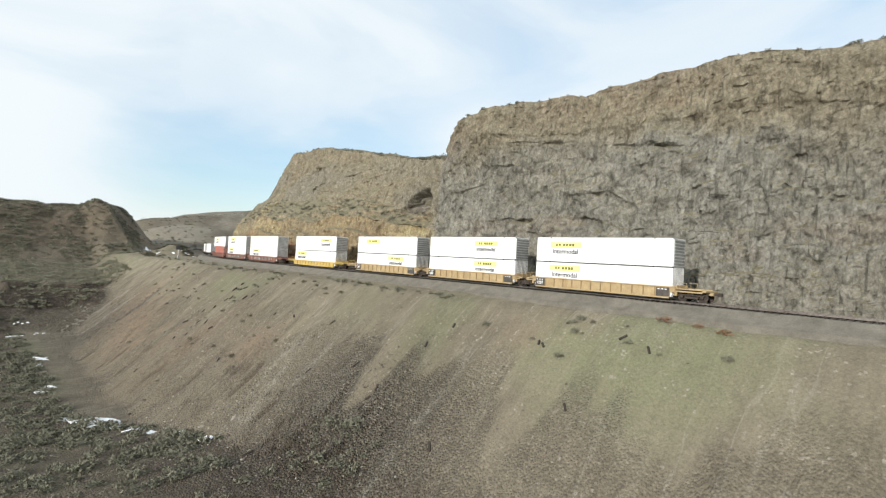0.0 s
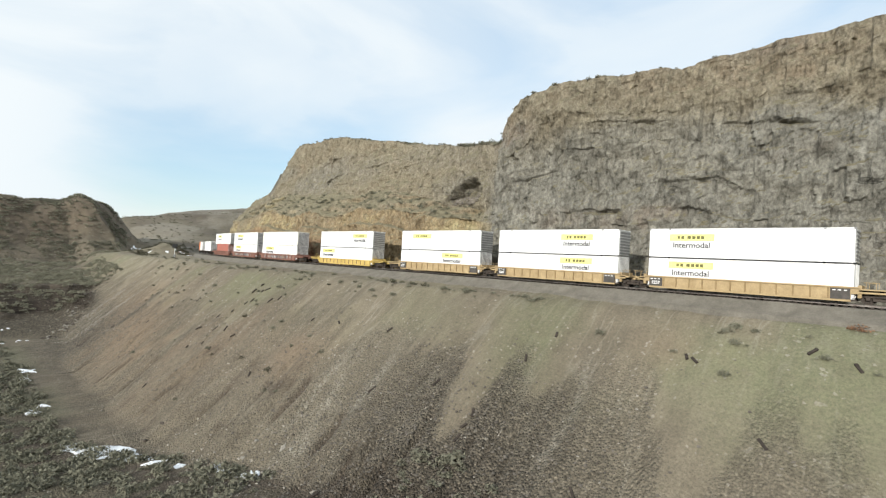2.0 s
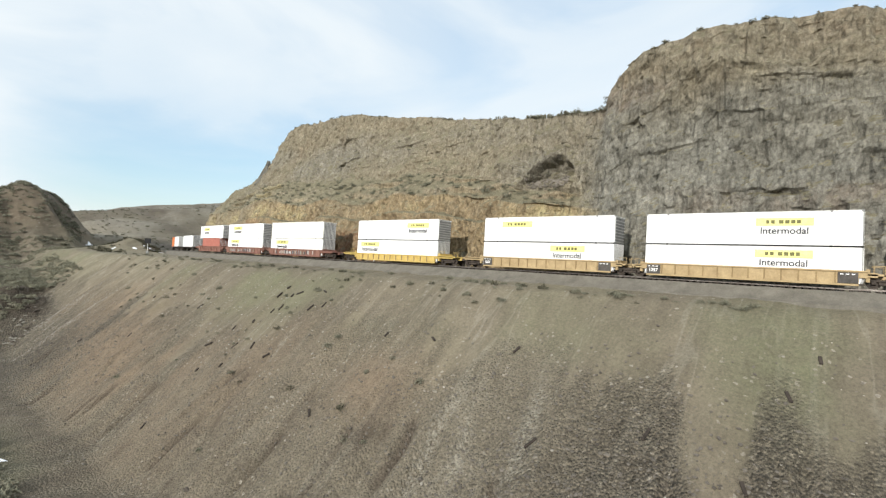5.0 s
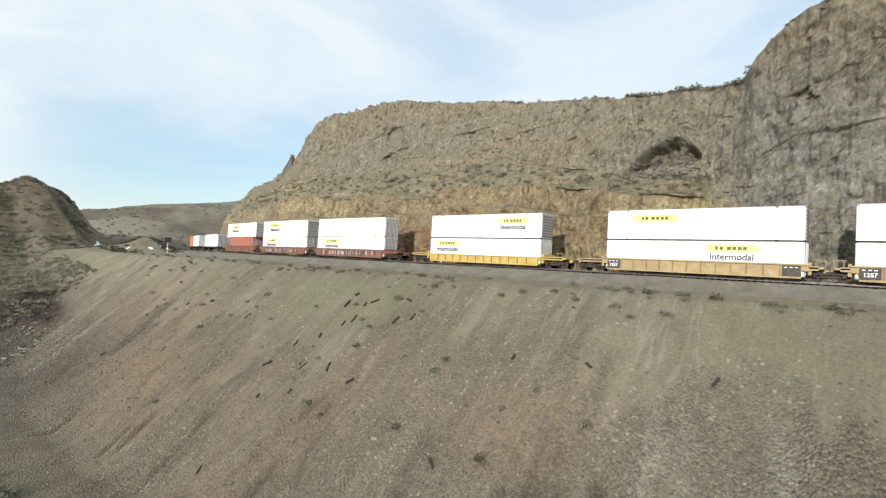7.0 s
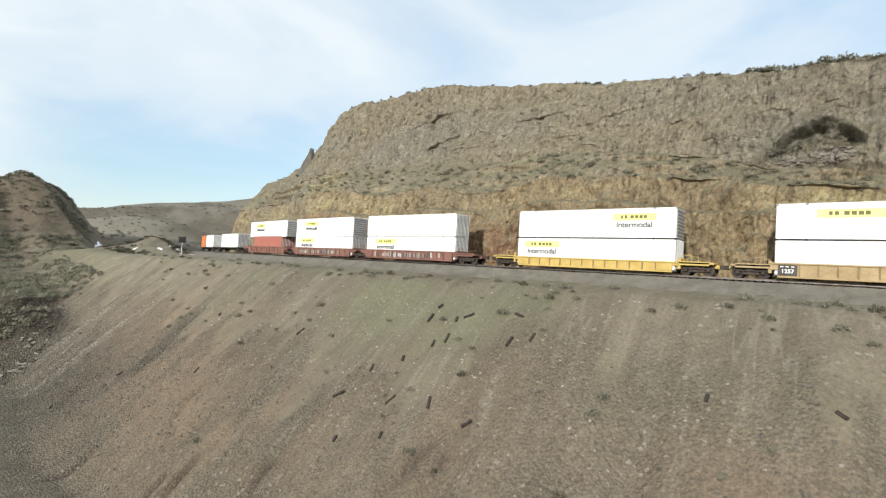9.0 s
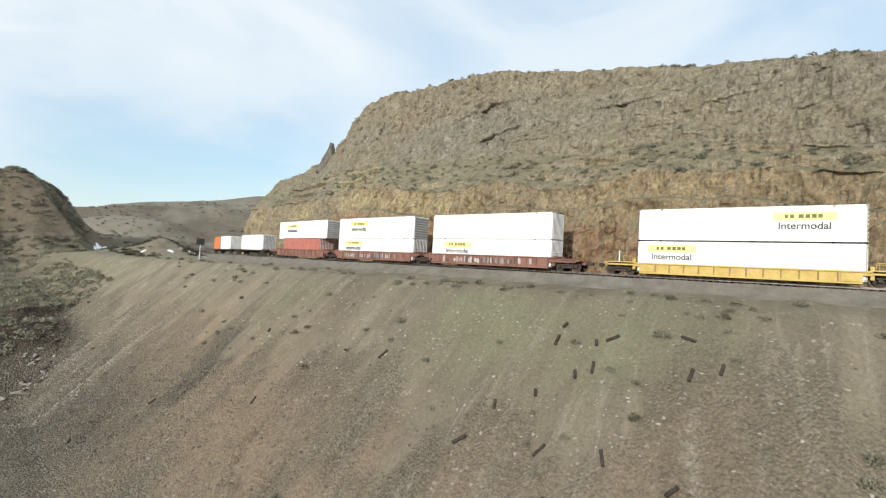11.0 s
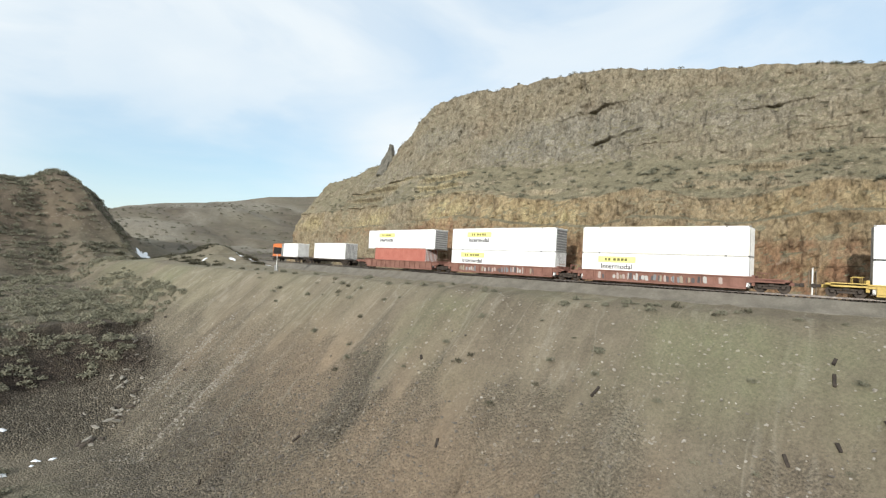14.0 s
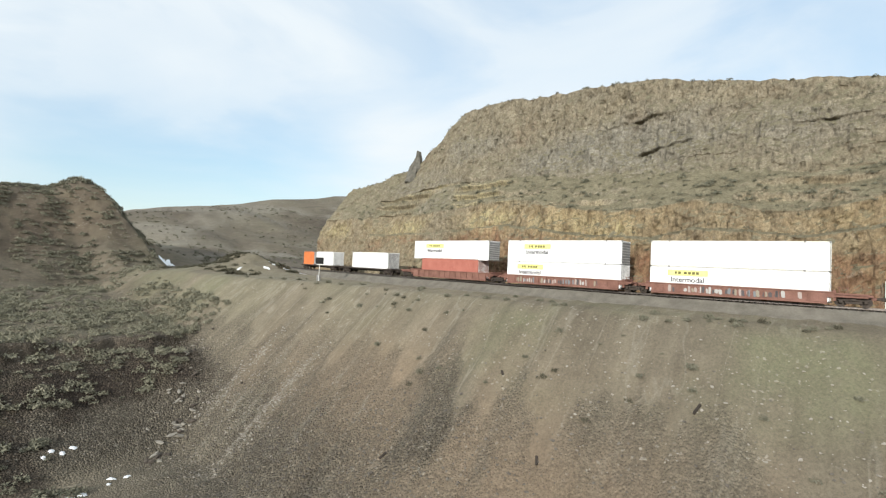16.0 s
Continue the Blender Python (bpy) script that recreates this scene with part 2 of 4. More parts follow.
def plain_material(name, a, c, scale=1.5, rough=0.85, metal=0.0, bump=0.2, dist=0.02):
    m, nt, b = mat_new(name, rough, metal)
    p = coords(nt)
    col = steps(nt, noise_of(nt, p, scale, 7, 0.65), [(0.3, a), (0.7, c)])
    fine = noise_of(nt, p, scale * 9, 6, 0.7)
    col = blend(nt, 0.45, col, steps(nt, fine, [(0.3, 0.32), (0.7, 0.68)]), "OVERLAY")
    nt.links.new(col, b.inputs["Base Color"])
    if bump:
        relief(nt, b, fine, bump, dist)
    return m


EARTH, BASALT = earth_material(), rock_material()
GRAVEL = plain_material("ballast_gravel", (0.115, 0.105, 0.086), (0.195, 0.178, 0.148), 0.8, 0.95, 0, 0.7, 0.08)
WHITE = plain_material("white_container_paint", (0.80, 0.80, 0.79), (0.86, 0.86, 0.85), 0.5, 0.45, 0, 0.05)
CREAM = plain_material("cream_container_paint", (0.78, 0.75, 0.66), (0.85, 0.82, 0.74), 0.5, 0.5, 0, 0.05)
DOOR_GREY = plain_material("grey_door_steel", (0.20, 0.20, 0.20), (0.36, 0.36, 0.35), 1.2, 0.55, 0.2, 0.1)
DOOR_WHITE = plain_material("white_door_paint", (0.50, 0.50, 0.49), (0.68, 0.68, 0.66), 1.2, 0.5, 0, 0.1)
STENCIL = plain_material("stencil_board", (0.055, 0.05, 0.045), (0.11, 0.10, 0.09), 2, 0.8, 0, 0)
# ochre darkened in colour to draw the shadow lines of the ribs
RIB_SHADE = plain_material("shaded_ochre_rib", (0.20, 0.14, 0.07), (0.34, 0.25, 0.13), 2, 0.8, 0, 0.1)
DARK = plain_material("black_rubber_and_seams", (0.018, 0.018, 0.018), (0.04, 0.04, 0.04), 2, 0.8, 0, 0)
LETTER = plain_material("dark_grey_lettering", (0.045, 0.045, 0.05), (0.07, 0.07, 0.075), 2, 0.6, 0, 0)
YELLOW = plain_material("yellow_panel_film", (0.82, 0.77, 0.24), (0.89, 0.85, 0.34), 2, 0.5, 0, 0)
OCHRE = plain_material("ochre_car_paint", (0.31, 0.225, 0.118), (0.47, 0.355, 0.20), 0.9, 0.7, 0, 0.15)
BRIGHT = plain_material("yellow_car_paint", (0.44, 0.31, 0.09), (0.60, 0.44, 0.15), 0.9, 0.65, 0, 0.15)
RUSTRED = plain_material("rust_red_car_paint", (0.16, 0.078, 0.058), (0.26, 0.135, 0.105), 0.9, 0.75, 0, 0.2)
REDBOX = plain_material("faded_red_container", (0.36, 0.12, 0.09), (0.44, 0.17, 0.13), 0.9, 0.6, 0, 0.1)
ORANGE = plain_material("orange_container", (0.62, 0.17, 0.05), (0.70, 0.22, 0.08), 0.9, 0.55, 0, 0.1)
STEEL = plain_material("grimy_truck_steel", (0.035, 0.03, 0.027), (0.095, 0.075, 0.06), 3, 0.7, 0.3, 0.2)
RAIL = plain_material("rail_steel", (0.10, 0.08, 0.07), (0.24, 0.22, 0.20), 3, 0.45, 0.7, 0)
TIE = plain_material("weathered_tie_wood", (0.022, 0.018, 0.015), (0.065, 0.052, 0.042), 3, 0.9, 0, 0.4)
SAGE_PALE = plain_material("pale_sage_leaves", (0.155, 0.152, 0.108), (0.285, 0.272, 0.200), 0.7, 0.95, 0, 0)
SAGE_DARK = plain_material("dark_brush_leaves", (0.05, 0.048, 0.032), (0.12, 0.112, 0.075), 1.3, 0.95, 0, 0)
SNOW = plain_material("old_snow", (0.74, 0.77, 0.80), (0.86, 0.88, 0.90), 1.0, 0.7, 0, 0.3, 0.05)
SAGE = plain_material("sage_leaves", (0.105, 0.104, 0.074), (0.225, 0.218, 0.160), 1.3, 0.95, 0, 0)
STONE = plain_material("loose_stone", (0.10, 0.09, 0.078), (0.30, 0.265, 0.22), 0.9, 0.95, 0, 0.5, 0.05)
POST_WHITE = plain_material("white_post_paint", (0.66, 0.66, 0.63), (0.78, 0.78, 0.75), 3, 0.6, 0, 0.05)
POST_WOOD = plain_material("grey_post_wood", (0.12, 0.095, 0.07), (0.24, 0.2, 0.15), 3, 0.9, 0, 0.3)


# ---- mesh helpers ----
def box(bm, x0, x1, y0, y1, z0, z1, bevel=0.0):
    m = Matrix.Translation(((x0 + x1) / 2, (y0 + y1) / 2, (z0 + z1) / 2)) @ Matrix.Diagonal((abs(x1 - x0), abs(y1 - y0), abs(z1 - z0), 1))
    got = bmesh.ops.create_cube(bm, size=1, matrix=m)
    if bevel:
        edges = list({e for v in got["verts"] for e in v.link_edges})
        bmesh.ops.bevel(bm, geom=edges, offset=bevel, segments=1, profile=0.5, affect="EDGES")
    return bm


def rod(bm, p, q, r0, r1=None, seg=8):
    p, q = Vector(p), Vector(q)
    d = q - p
    m = Matrix.Translation((p + q) / 2) @ d.to_track_quat("Z", "Y").to_matrix().to_4x4()
    bmesh.ops.create_cone(bm, cap_ends=True, segments=seg, radius1=r0, radius2=r0 if r1 is None else r1, depth=d.length, matrix=m)
    return bm


def mesh_of(name, bm, material):
    me = bpy.data.meshes.new(name)
    bm.to_mesh(me)
    bm.free()
    me.materials.append(material)
    return me


def part(name, bm, material, parent, label=""):
    me = bm if isinstance(bm, bpy.types.Mesh) else mesh_of(name, bm, material)
    ob = new(name, me)
    ob.parent = parent
    return tagged(ob, label) if label else ob


def solid(name, bm, material, label="", category="", group="", kind=""):
    return tagged(new(name, mesh_of(name, bm, material)), label, category, group, kind)


def sheet(name, verts, faces, material, smooth=True):
    me = bpy.data.meshes.new(name)
    verts = np.asarray(verts, dtype=np.float32)
    faces = np.asarray(faces, dtype=np.int32)
    n = faces.shape[1]
    me.vertices.add(len(verts))
    me.vertices.foreach_set("co", verts.ravel())
    me.loops.add(faces.size)
    me.loops.foreach_set("vertex_index", faces.ravel())
    me.polygons.add(len(faces))
    me.polygons.foreach_set("loop_start", np.arange(0, faces.size, n, dtype=np.int32))
    me.polygons.foreach_set("use_smooth", np.full(len(faces), smooth))
    me.update(calc_edges=True)
    me.materials.append(material)
    return new(name, me)


def grid_faces(nu, nv):
    i = np.arange(nu - 1)[:, None] * nv + np.arange(nv - 1)[None, :]
    return np.stack([i, i + nv, i + nv + 1, i + 1], -1).reshape(-1, 4)


# ---- smooth random fields ----
RND = np.random.RandomState(7).rand(512, 512)


def field(x, y, seed=0):
    x, y = np.asarray(x, float) + seed * 17.31, np.asarray(y, float) + seed * 41.77
    i, j = np.floor(x).astype(int), np.floor(y).astype(int)
    u, v = x - i, y - j
    u, v = u * u * (3 - 2 * u), v * v * (3 - 2 * v)
    a, b, c, d = (RND[(i + p) % 512, (j + q) % 512] for p, q in ((0, 0), (1, 0), (0, 1), (1, 1)))
    return (a * (1 - u) + b * u) * (1 - v) + (c * (1 - u) + d * u) * v


def fbm(x, y, octaves=5, seed=0, gain=0.5):
    total, amp, norm = 0.0, 1.0, 0.0
    for k in range(octaves):
        total = total + amp * (field(x * 2 ** k, y * 2 ** k, seed + k) - 0.5)
        norm += amp
        amp *= gain
    return total / norm * 2


def ease(v):
    v = np.clip(v, 0, 1)
    return v * v * (3 - 2 * v)


def smax(a, b, k):
    h = np.clip(0.5 + 0.5 * (a - b) / k, 0, 1)
    return b * (1 - h) + a * h + k * h * (1 - h)


# ---- the lie of the land ----
def track_x(y):
    d = np.maximum(np.asarray(y, float) - 107.0, 0)
    e = np.maximum(d - 140.0, 0)
    return 50.3 + 0.0016 * (d * d - e * e)


def track_turn(y):
    return -math.atan(0.0032 * min(max(y - 107.0, 0), 140.0))


# edge of the embankment
CREST_Y = [-60, 20, 30, 45, 57, 70, 85, 100, 135, 150, 163, 175, 186, 197, 215, 260]
CREST_X = [46.5, 47, 46.9, 45.2, 45.0, 43.8, 43.2, 43.1, 43.1, 45.0, 47.4, 46.4, 44.3, 42, 40, 38]

# foot of the embankment, where the valley floor begins
TOE_Y = [20, 40, 50, 62, 66, 76, 81, 87, 106, 134, 160, 172]
TOE_X = [30, 29, 26.5, 22, 19.5, 16.5, 14, 11, 10, 10, 9.5, 9]
# short rills washed into the lower bank: y, x from, x to
RILLS = [(46.2, 22.5, 28), (48.4, 21.5, 28.5), (50.6, 21, 27), (52.8, 20, 28), (55.2, 19, 24), (57.5, 24, 30), (66, 24, 31), (78.5, 20, 27), (90.5, 18, 25), (112.4, 18, 24), (114.2, 17, 22.5), (127, 14, 20)]


def ground_z(x, y):
    x, y = np.asarray(x, float), np.asarray(y, float)
    xt = track_x(y)
    crest = np.interp(y, CREST_Y, CREST_X)
    crest = crest + 1.2 * fbm(y * 0.12, y * 0 + 3, 3, 2)
    rills = 0.60 * fbm(x * 0.035, y * 0.30, 4, 5) + 0.22 * fbm(x * 0.07, y * 0.9, 3, 6) + 0.25 * fbm(x * 0.35, y * 0.5, 4, 9)
    down = np.maximum(crest - x, 0)
    bank = -1.75 - (0.85 * (np.sqrt(down * down + 2.2) - 1.48)) + rills * ease(down / 5)
    gully = np.abs(fbm(x * 0.03, y * 0.16, 3, 19))
    bank = bank - 0.9 * np.clip(1 - gully * 16, 0, 1) * ease((down - 9) / 8) * ease(0.5 + 2 * fbm(x * .05, y * .05, 3, 20))
    for ry, r0, r1 in RILLS:
        line = y - ry - 0.06 * (x - r0) - 0.5 * fbm(x * 0.3, x * 0 + ry, 3, 18)
        bank = bank - 0.75 * np.exp(-(line / 0.42) ** 2) * ease((x - r0) / 2) * ease((r1 - x) / 2)
    bank = np.where(x > crest, -1.75 + 0.40 * np.clip((x - crest) / np.maximum(xt - 3.6 - crest, 1), 0, 1) + 0.10 * fbm(x * .4, y * .4, 3, 4), bank)
    bank = np.where(x > xt - 3.4, -1.50, bank)
    floor_z = np.interp(y, [0, 50, 80, 170], [-18.5, -19.5, -22.6, -23.2]) + 0.9 * fbm(x * 0.10, y * 0.10, 5, 11) + 0.25 * np.clip(-12 - x, 0, 60)
    front = y - 173 + 5 * fbm(x * 0.07, y * 0.03, 3, 14)
    toe = y - 170 + 4.2 * ease((x - 20) / 7) + 2.5 * fbm(x * 0.07, y * 0.03, 3, 14)
    terrace = -23 + 0.57 * np.clip(toe, 0, 18) + (1.5 + 1.2 * field(x * 0.15, y * 0.1, 12)) * ease((front - 15 + 2.4 * fbm(x * .3, y * .3, 5, 16)) / 2.6) + 0.11 * np.clip(y - 191, 0, 48) + 0.8 * fbm(x * 0.12, y * 0.12, 5, 15) * ease((y - 180) / 20)
    low = smax(floor_z, terrace, 1.2)
    z = smax(bank, low, 1.0)
    mesa = np.minimum((y - 237 + 2.0 * fbm(x * .05, y * .05, 4, 21)) / 35, (50.5 + 0.36 * np.clip(y - 244, -10, 60) - x + 3 * fbm(x * .03, y * .08, 3, 23)) / 23)
    s = np.clip(mesa, 0, 1)
    s = 0.6 * np.sin(s * math.pi / 2) + 0.4 * ease(s * 1.5 - 0.25)
    z = z + s * (23.2 + 0.5 * fbm(x * .05, y * .05, 4, 25) - 0.07 * np.clip(y - 270, 0, 200)) + 1.5 * fbm(x * .18, y * .18, 5, 27) * np.clip(s * (1 - s) * 4, 0, 1)
    z = z + 4.2 * np.exp(-(((x - 60) / 6.0) ** 2 + ((y - 224) / 9.0) ** 2)) + (3.4 + 1.2 * fbm(x * .2, y * .2, 4, 26)) * np.exp(-(((x - 55) / 6.0) ** 2 + ((y - 210) / 9.0) ** 2)) + 1.2 * np.exp(-(((x - 47) / 6.0) ** 2 + ((y - 214) / 8.0) ** 2))
    z = z + 4.5 * ease((y - 255) / 15) * np.exp(-((x - 61) / 8.0) ** 2) * ease((300 - y) / 25)
    ridge = np.exp(-((y - 470 - 0.2 * (x - 120)) / 120.0) ** 2) * (21 + 0.19 * np.clip(x - 75, 0, 300)) * ease((x - 42) / 60)
    ridge = np.maximum(ridge, 0) - 4.5 * np.clip(1 - 6 * np.abs(fbm(x * .024 + y * .008, y * .014, 4, 33)), 0, 1) * ease((y - 290) / 60) * ease((460 - y) / 60) + 5.0 * fbm(x * .022, y * .022, 6, 31) * ease((y - 290) / 80) * ease((x - 42) / 40)
    z = z + np.where(y > 255, ridge, ridge * ease((y - 235) / 20))
    return z + 0.12 * fbm(x * 0.9, y * 0.9, 3, 35)


def stretch(lo, hi, step, reach, n):
    core = np.arange(lo, hi + step / 2, step)
    grow = np.cumsum(np.geomspace(step, step * 60, n))
    grow = grow / grow[-1] * reach
    return np.concatenate([lo - grow[::-1], core, hi + grow])


gx = stretch(-6, 66, 0.4, 2400, 60)
gy = stretch(-4, 262, 0.4, 2400, 60)
GX, GY = np.meshgrid(gx, gy, indexing="ij")
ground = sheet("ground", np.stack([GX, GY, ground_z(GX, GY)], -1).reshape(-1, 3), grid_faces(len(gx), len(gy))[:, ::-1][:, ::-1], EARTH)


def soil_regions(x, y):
    """Where coarse gravel, green grass, dark brown soil with painted gully shade, and reddish gravel lie."""
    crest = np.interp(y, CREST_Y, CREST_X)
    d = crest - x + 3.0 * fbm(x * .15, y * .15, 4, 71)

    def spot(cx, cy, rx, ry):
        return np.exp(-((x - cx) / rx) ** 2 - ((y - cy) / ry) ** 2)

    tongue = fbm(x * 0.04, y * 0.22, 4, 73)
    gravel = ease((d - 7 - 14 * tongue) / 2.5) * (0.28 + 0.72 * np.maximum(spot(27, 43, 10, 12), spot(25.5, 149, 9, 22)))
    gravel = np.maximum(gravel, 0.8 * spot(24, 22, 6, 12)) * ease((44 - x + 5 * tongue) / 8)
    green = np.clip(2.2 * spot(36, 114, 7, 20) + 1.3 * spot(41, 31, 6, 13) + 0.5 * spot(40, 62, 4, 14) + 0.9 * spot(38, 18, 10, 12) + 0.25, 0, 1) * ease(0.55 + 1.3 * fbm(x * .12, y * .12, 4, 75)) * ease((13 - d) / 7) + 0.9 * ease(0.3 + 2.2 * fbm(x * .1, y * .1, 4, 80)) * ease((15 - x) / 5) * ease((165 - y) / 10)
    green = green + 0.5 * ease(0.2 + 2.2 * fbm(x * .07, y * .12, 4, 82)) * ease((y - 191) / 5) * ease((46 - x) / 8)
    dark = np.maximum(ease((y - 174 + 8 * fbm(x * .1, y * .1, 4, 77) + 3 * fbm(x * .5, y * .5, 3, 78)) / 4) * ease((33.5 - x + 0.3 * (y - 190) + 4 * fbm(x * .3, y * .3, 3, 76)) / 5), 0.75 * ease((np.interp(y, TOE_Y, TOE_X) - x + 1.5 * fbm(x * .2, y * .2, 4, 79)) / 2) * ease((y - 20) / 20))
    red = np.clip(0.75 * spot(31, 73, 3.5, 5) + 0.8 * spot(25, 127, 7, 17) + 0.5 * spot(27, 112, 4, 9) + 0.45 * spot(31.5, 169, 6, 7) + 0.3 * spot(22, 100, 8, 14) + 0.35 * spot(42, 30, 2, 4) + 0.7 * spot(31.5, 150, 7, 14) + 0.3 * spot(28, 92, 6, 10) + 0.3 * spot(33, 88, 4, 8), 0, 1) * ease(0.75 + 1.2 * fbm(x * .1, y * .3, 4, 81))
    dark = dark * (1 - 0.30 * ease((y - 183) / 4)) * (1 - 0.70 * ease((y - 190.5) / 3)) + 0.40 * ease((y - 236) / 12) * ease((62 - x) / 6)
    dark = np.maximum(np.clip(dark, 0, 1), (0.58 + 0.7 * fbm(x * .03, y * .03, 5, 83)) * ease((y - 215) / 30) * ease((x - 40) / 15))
    # gully and rill beds darkened in the soil colour: dark earth plus painted shade
    gully_shade = np.clip(1 - np.abs(fbm(x * 0.03, y * 0.16, 3, 19)) * 22, 0, 1) * ease((crest - x - 9) / 8) * ease(0.35 + 2.2 * fbm(x * .06, y * .06, 3, 20)) * ease(0.6 + 1.6 * fbm(x * 0.5, y * 0.5, 3, 22))
    rill_shade = 0.0
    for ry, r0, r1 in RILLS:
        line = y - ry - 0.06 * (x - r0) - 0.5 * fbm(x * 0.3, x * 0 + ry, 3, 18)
        rill_shade = np.maximum(rill_shade, np.exp(-(line / 0.5) ** 2) * ease((x - r0) / 2) * ease((r1 - x) / 2))
    dark = np.maximum(np.maximum(dark, 0.85 * gully_shade), np.maximum(0.9 * rill_shade, 0.20 * ease((150 - y) / 30) * ease((y - 28) / 10) * (1 - spot(34, 62, 14, 10))))
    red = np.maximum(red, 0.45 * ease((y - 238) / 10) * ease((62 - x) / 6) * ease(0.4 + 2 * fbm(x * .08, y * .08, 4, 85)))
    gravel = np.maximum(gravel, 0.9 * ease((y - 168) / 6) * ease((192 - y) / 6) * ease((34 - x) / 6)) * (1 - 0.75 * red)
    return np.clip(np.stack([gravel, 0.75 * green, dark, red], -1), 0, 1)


def chip_streaks(x, y):
    """Pale broken stone that slid down the bank in narrow streaks."""
    total = 0.0
    for y0, lean, wide, x0, x1 in ((161.6, 0.05, 0.5, 17, 39), (163.6, 0.10, 0.45, 19, 36), (172.5, 0.08, 0.5, 22, 41), (174.6, 0.02, 0.4, 24, 36), (167.8, 0.08, 0.45, 20, 38), (165.6, 0.02, 0.3, 22, 34), (169.6, 0.12, 0.35, 24, 36), (153.5, 0.05, 0.4, 22, 36), (147, 0.1, 0.3, 22, 34), (176.8, 0.05, 0.4, 28, 38), (61, 0.1, 1.2, 22, 40), (57.5, 0.06, 0.7, 24, 40), (65, 0.12, 0.6, 22, 40), (36, 0.12, 0.7, 20, 42), (88, 0.2, 0.4, 24, 38)):
        line = y - y0 - lean * (x - 30) - 1.6 * fbm(x * 0.12, y * 0 + y0, 3, 64)
        total = total + np.exp(-(line / wide) ** 2) * ease((x - x0) / 4) * ease((x1 - x) / 6)
    total = total * ease(0.6 + 1.4 * fbm(x * .35, y * .35, 3, 66))
    cuts = 0.95 * ease(4.0 * fbm(x * .03, y * .03, 5, 68) - 0.05) * ease((y - 285) / 25) * ease((x - 50) / 20)
    return np.clip(total + cuts, 0, 1)


chips = ground.data.attributes.new("chips", "FLOAT", "POINT")
chips.data.foreach_set("value", chip_streaks(GX, GY).astype(np.float32).ravel())
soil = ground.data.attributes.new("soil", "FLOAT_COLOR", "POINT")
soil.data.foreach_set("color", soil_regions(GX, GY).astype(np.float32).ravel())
tagged(ground, "brown gravelly hillside and valley with patchy dry grass", "ground", kind="structure")

# cliff cross-sections: y, then (x, z) of toe, first break, bench back, upper face, rim
SECTIONS = [
    (-70, 66, 8, 66.5, 14, 67, 22, 69, 28.0, 64),
    (0, 62.2, 8, 62.6, 14, 63, 21, 64.6, 27.0, 61.5),
    (21, 61.0, 8, 61.3, 14, 61.7, 21, 63.2, 28.2, 60.5),
    (34, 60.4, 9, 60.7, 14, 61.0, 21, 62.2, 27.6, 59.8),
    (43, 58.3, 8, 58.6, 14, 58.9, 20, 60.4, 27.2, 57.5),
    (50, 56.2, 8, 56.4, 14, 55.4, 21, 57.2, 26.8, 55.8),
    (57, 55.8, 8, 56.2, 13, 56.4, 17.5, 57.8, 26.3, 55.4),
    (60, 56.0, 8, 56.4, 12, 56.8, 17.5, 58.2, 25.7, 55.5),
    (62.2, 56.6, 8, 57.0, 11.5, 57.4, 17, 58.8, 24.2, 55.8),
    (63.6, 57.6, 8, 58.2, 11, 58.4, 16.5, 59.3, 22.7, 56.2),
    (64.6, 58.2, 8, 59.6, 11, 60.2, 16, 61.2, 21.6, 56.5),
    (66.5, 58.2, 8.2, 60.6, 10.6, 61.2, 15.6, 62.2, 21.6, 56.3),
    (69, 57.8, 8.6, 61.4, 10.3, 62.0, 15.5, 63.2, 22.5, 56.0),
    (76, 57.2, 9.2, 61.3, 11, 62.8, 16, 65.0, 23.0, 56.0),
    (86, 57.6, 10.2, 61.8, 13.8, 63.8, 18, 67.5, 25.0, 56.0),
    (103, 58.2, 10.5, 64.0, 16.4, 66.0, 20, 71.2, 28.8, 56.4),
    (118, 57.8, 10.4, 64.8, 16.8, 67.5, 21.6, 71.6, 31.2, 56.4),
    (128, 59.4, 11.2, 66.4, 17.6, 69.3, 23, 72.2, 33.7, 57.0),
    (142, 61.5, 12, 68, 18, 72.0, 26, 74.2, 35.0, 59.0),
    (155, 64.0, 12.6, 71.5, 19.5, 74.4, 26, 77, 36.2, 60.5),
    (165, 66.5, 13, 73.5, 20, 76.5, 27.5, 80, 37.3, 62.5),
    (173, 69, 13.5, 75.5, 20, 80, 30, 82.6, 37.4, 64.5),
    (181, 71.5, 13.5, 77.5, 19, 82.5, 27, 85.6, 32.4, 66.5),
    (190, 74.5, 13, 79, 17.6, 83.5, 23, 87, 27.7, 69.5),
    (205, 78, 13, 81, 16.6, 85, 20.6, 88.5, 24.0, 74),
    (216, 80.5, 13, 83.5, 16.8, 86, 20.2, 89.5, 23.1, 77),
    (222, 83.5, 11, 86.5, 15, 89.5, 18.5, 93, 21, 80),
    (228, 90, 5, 93, 8, 97, 11, 103, 13, 86),
    (250, 112, 4, 115, 7, 120, 9, 130, 11, 108),
]


# the lower tier is cut by a thin grassy ledge and ends at a second one
LEDGE_Y = [66, 80, 90, 101, 105, 109, 113, 116, 120, 125, 132, 140, 151, 160, 177, 190]
LEDGE_LOW = [5.0, 6.3, 7.8, 8.5, 7.7, 7.0, 7.3, 7.6, 8.0, 6.9, 7.2, 8.0, 9.2, 8.4, 8.2, 8.5]
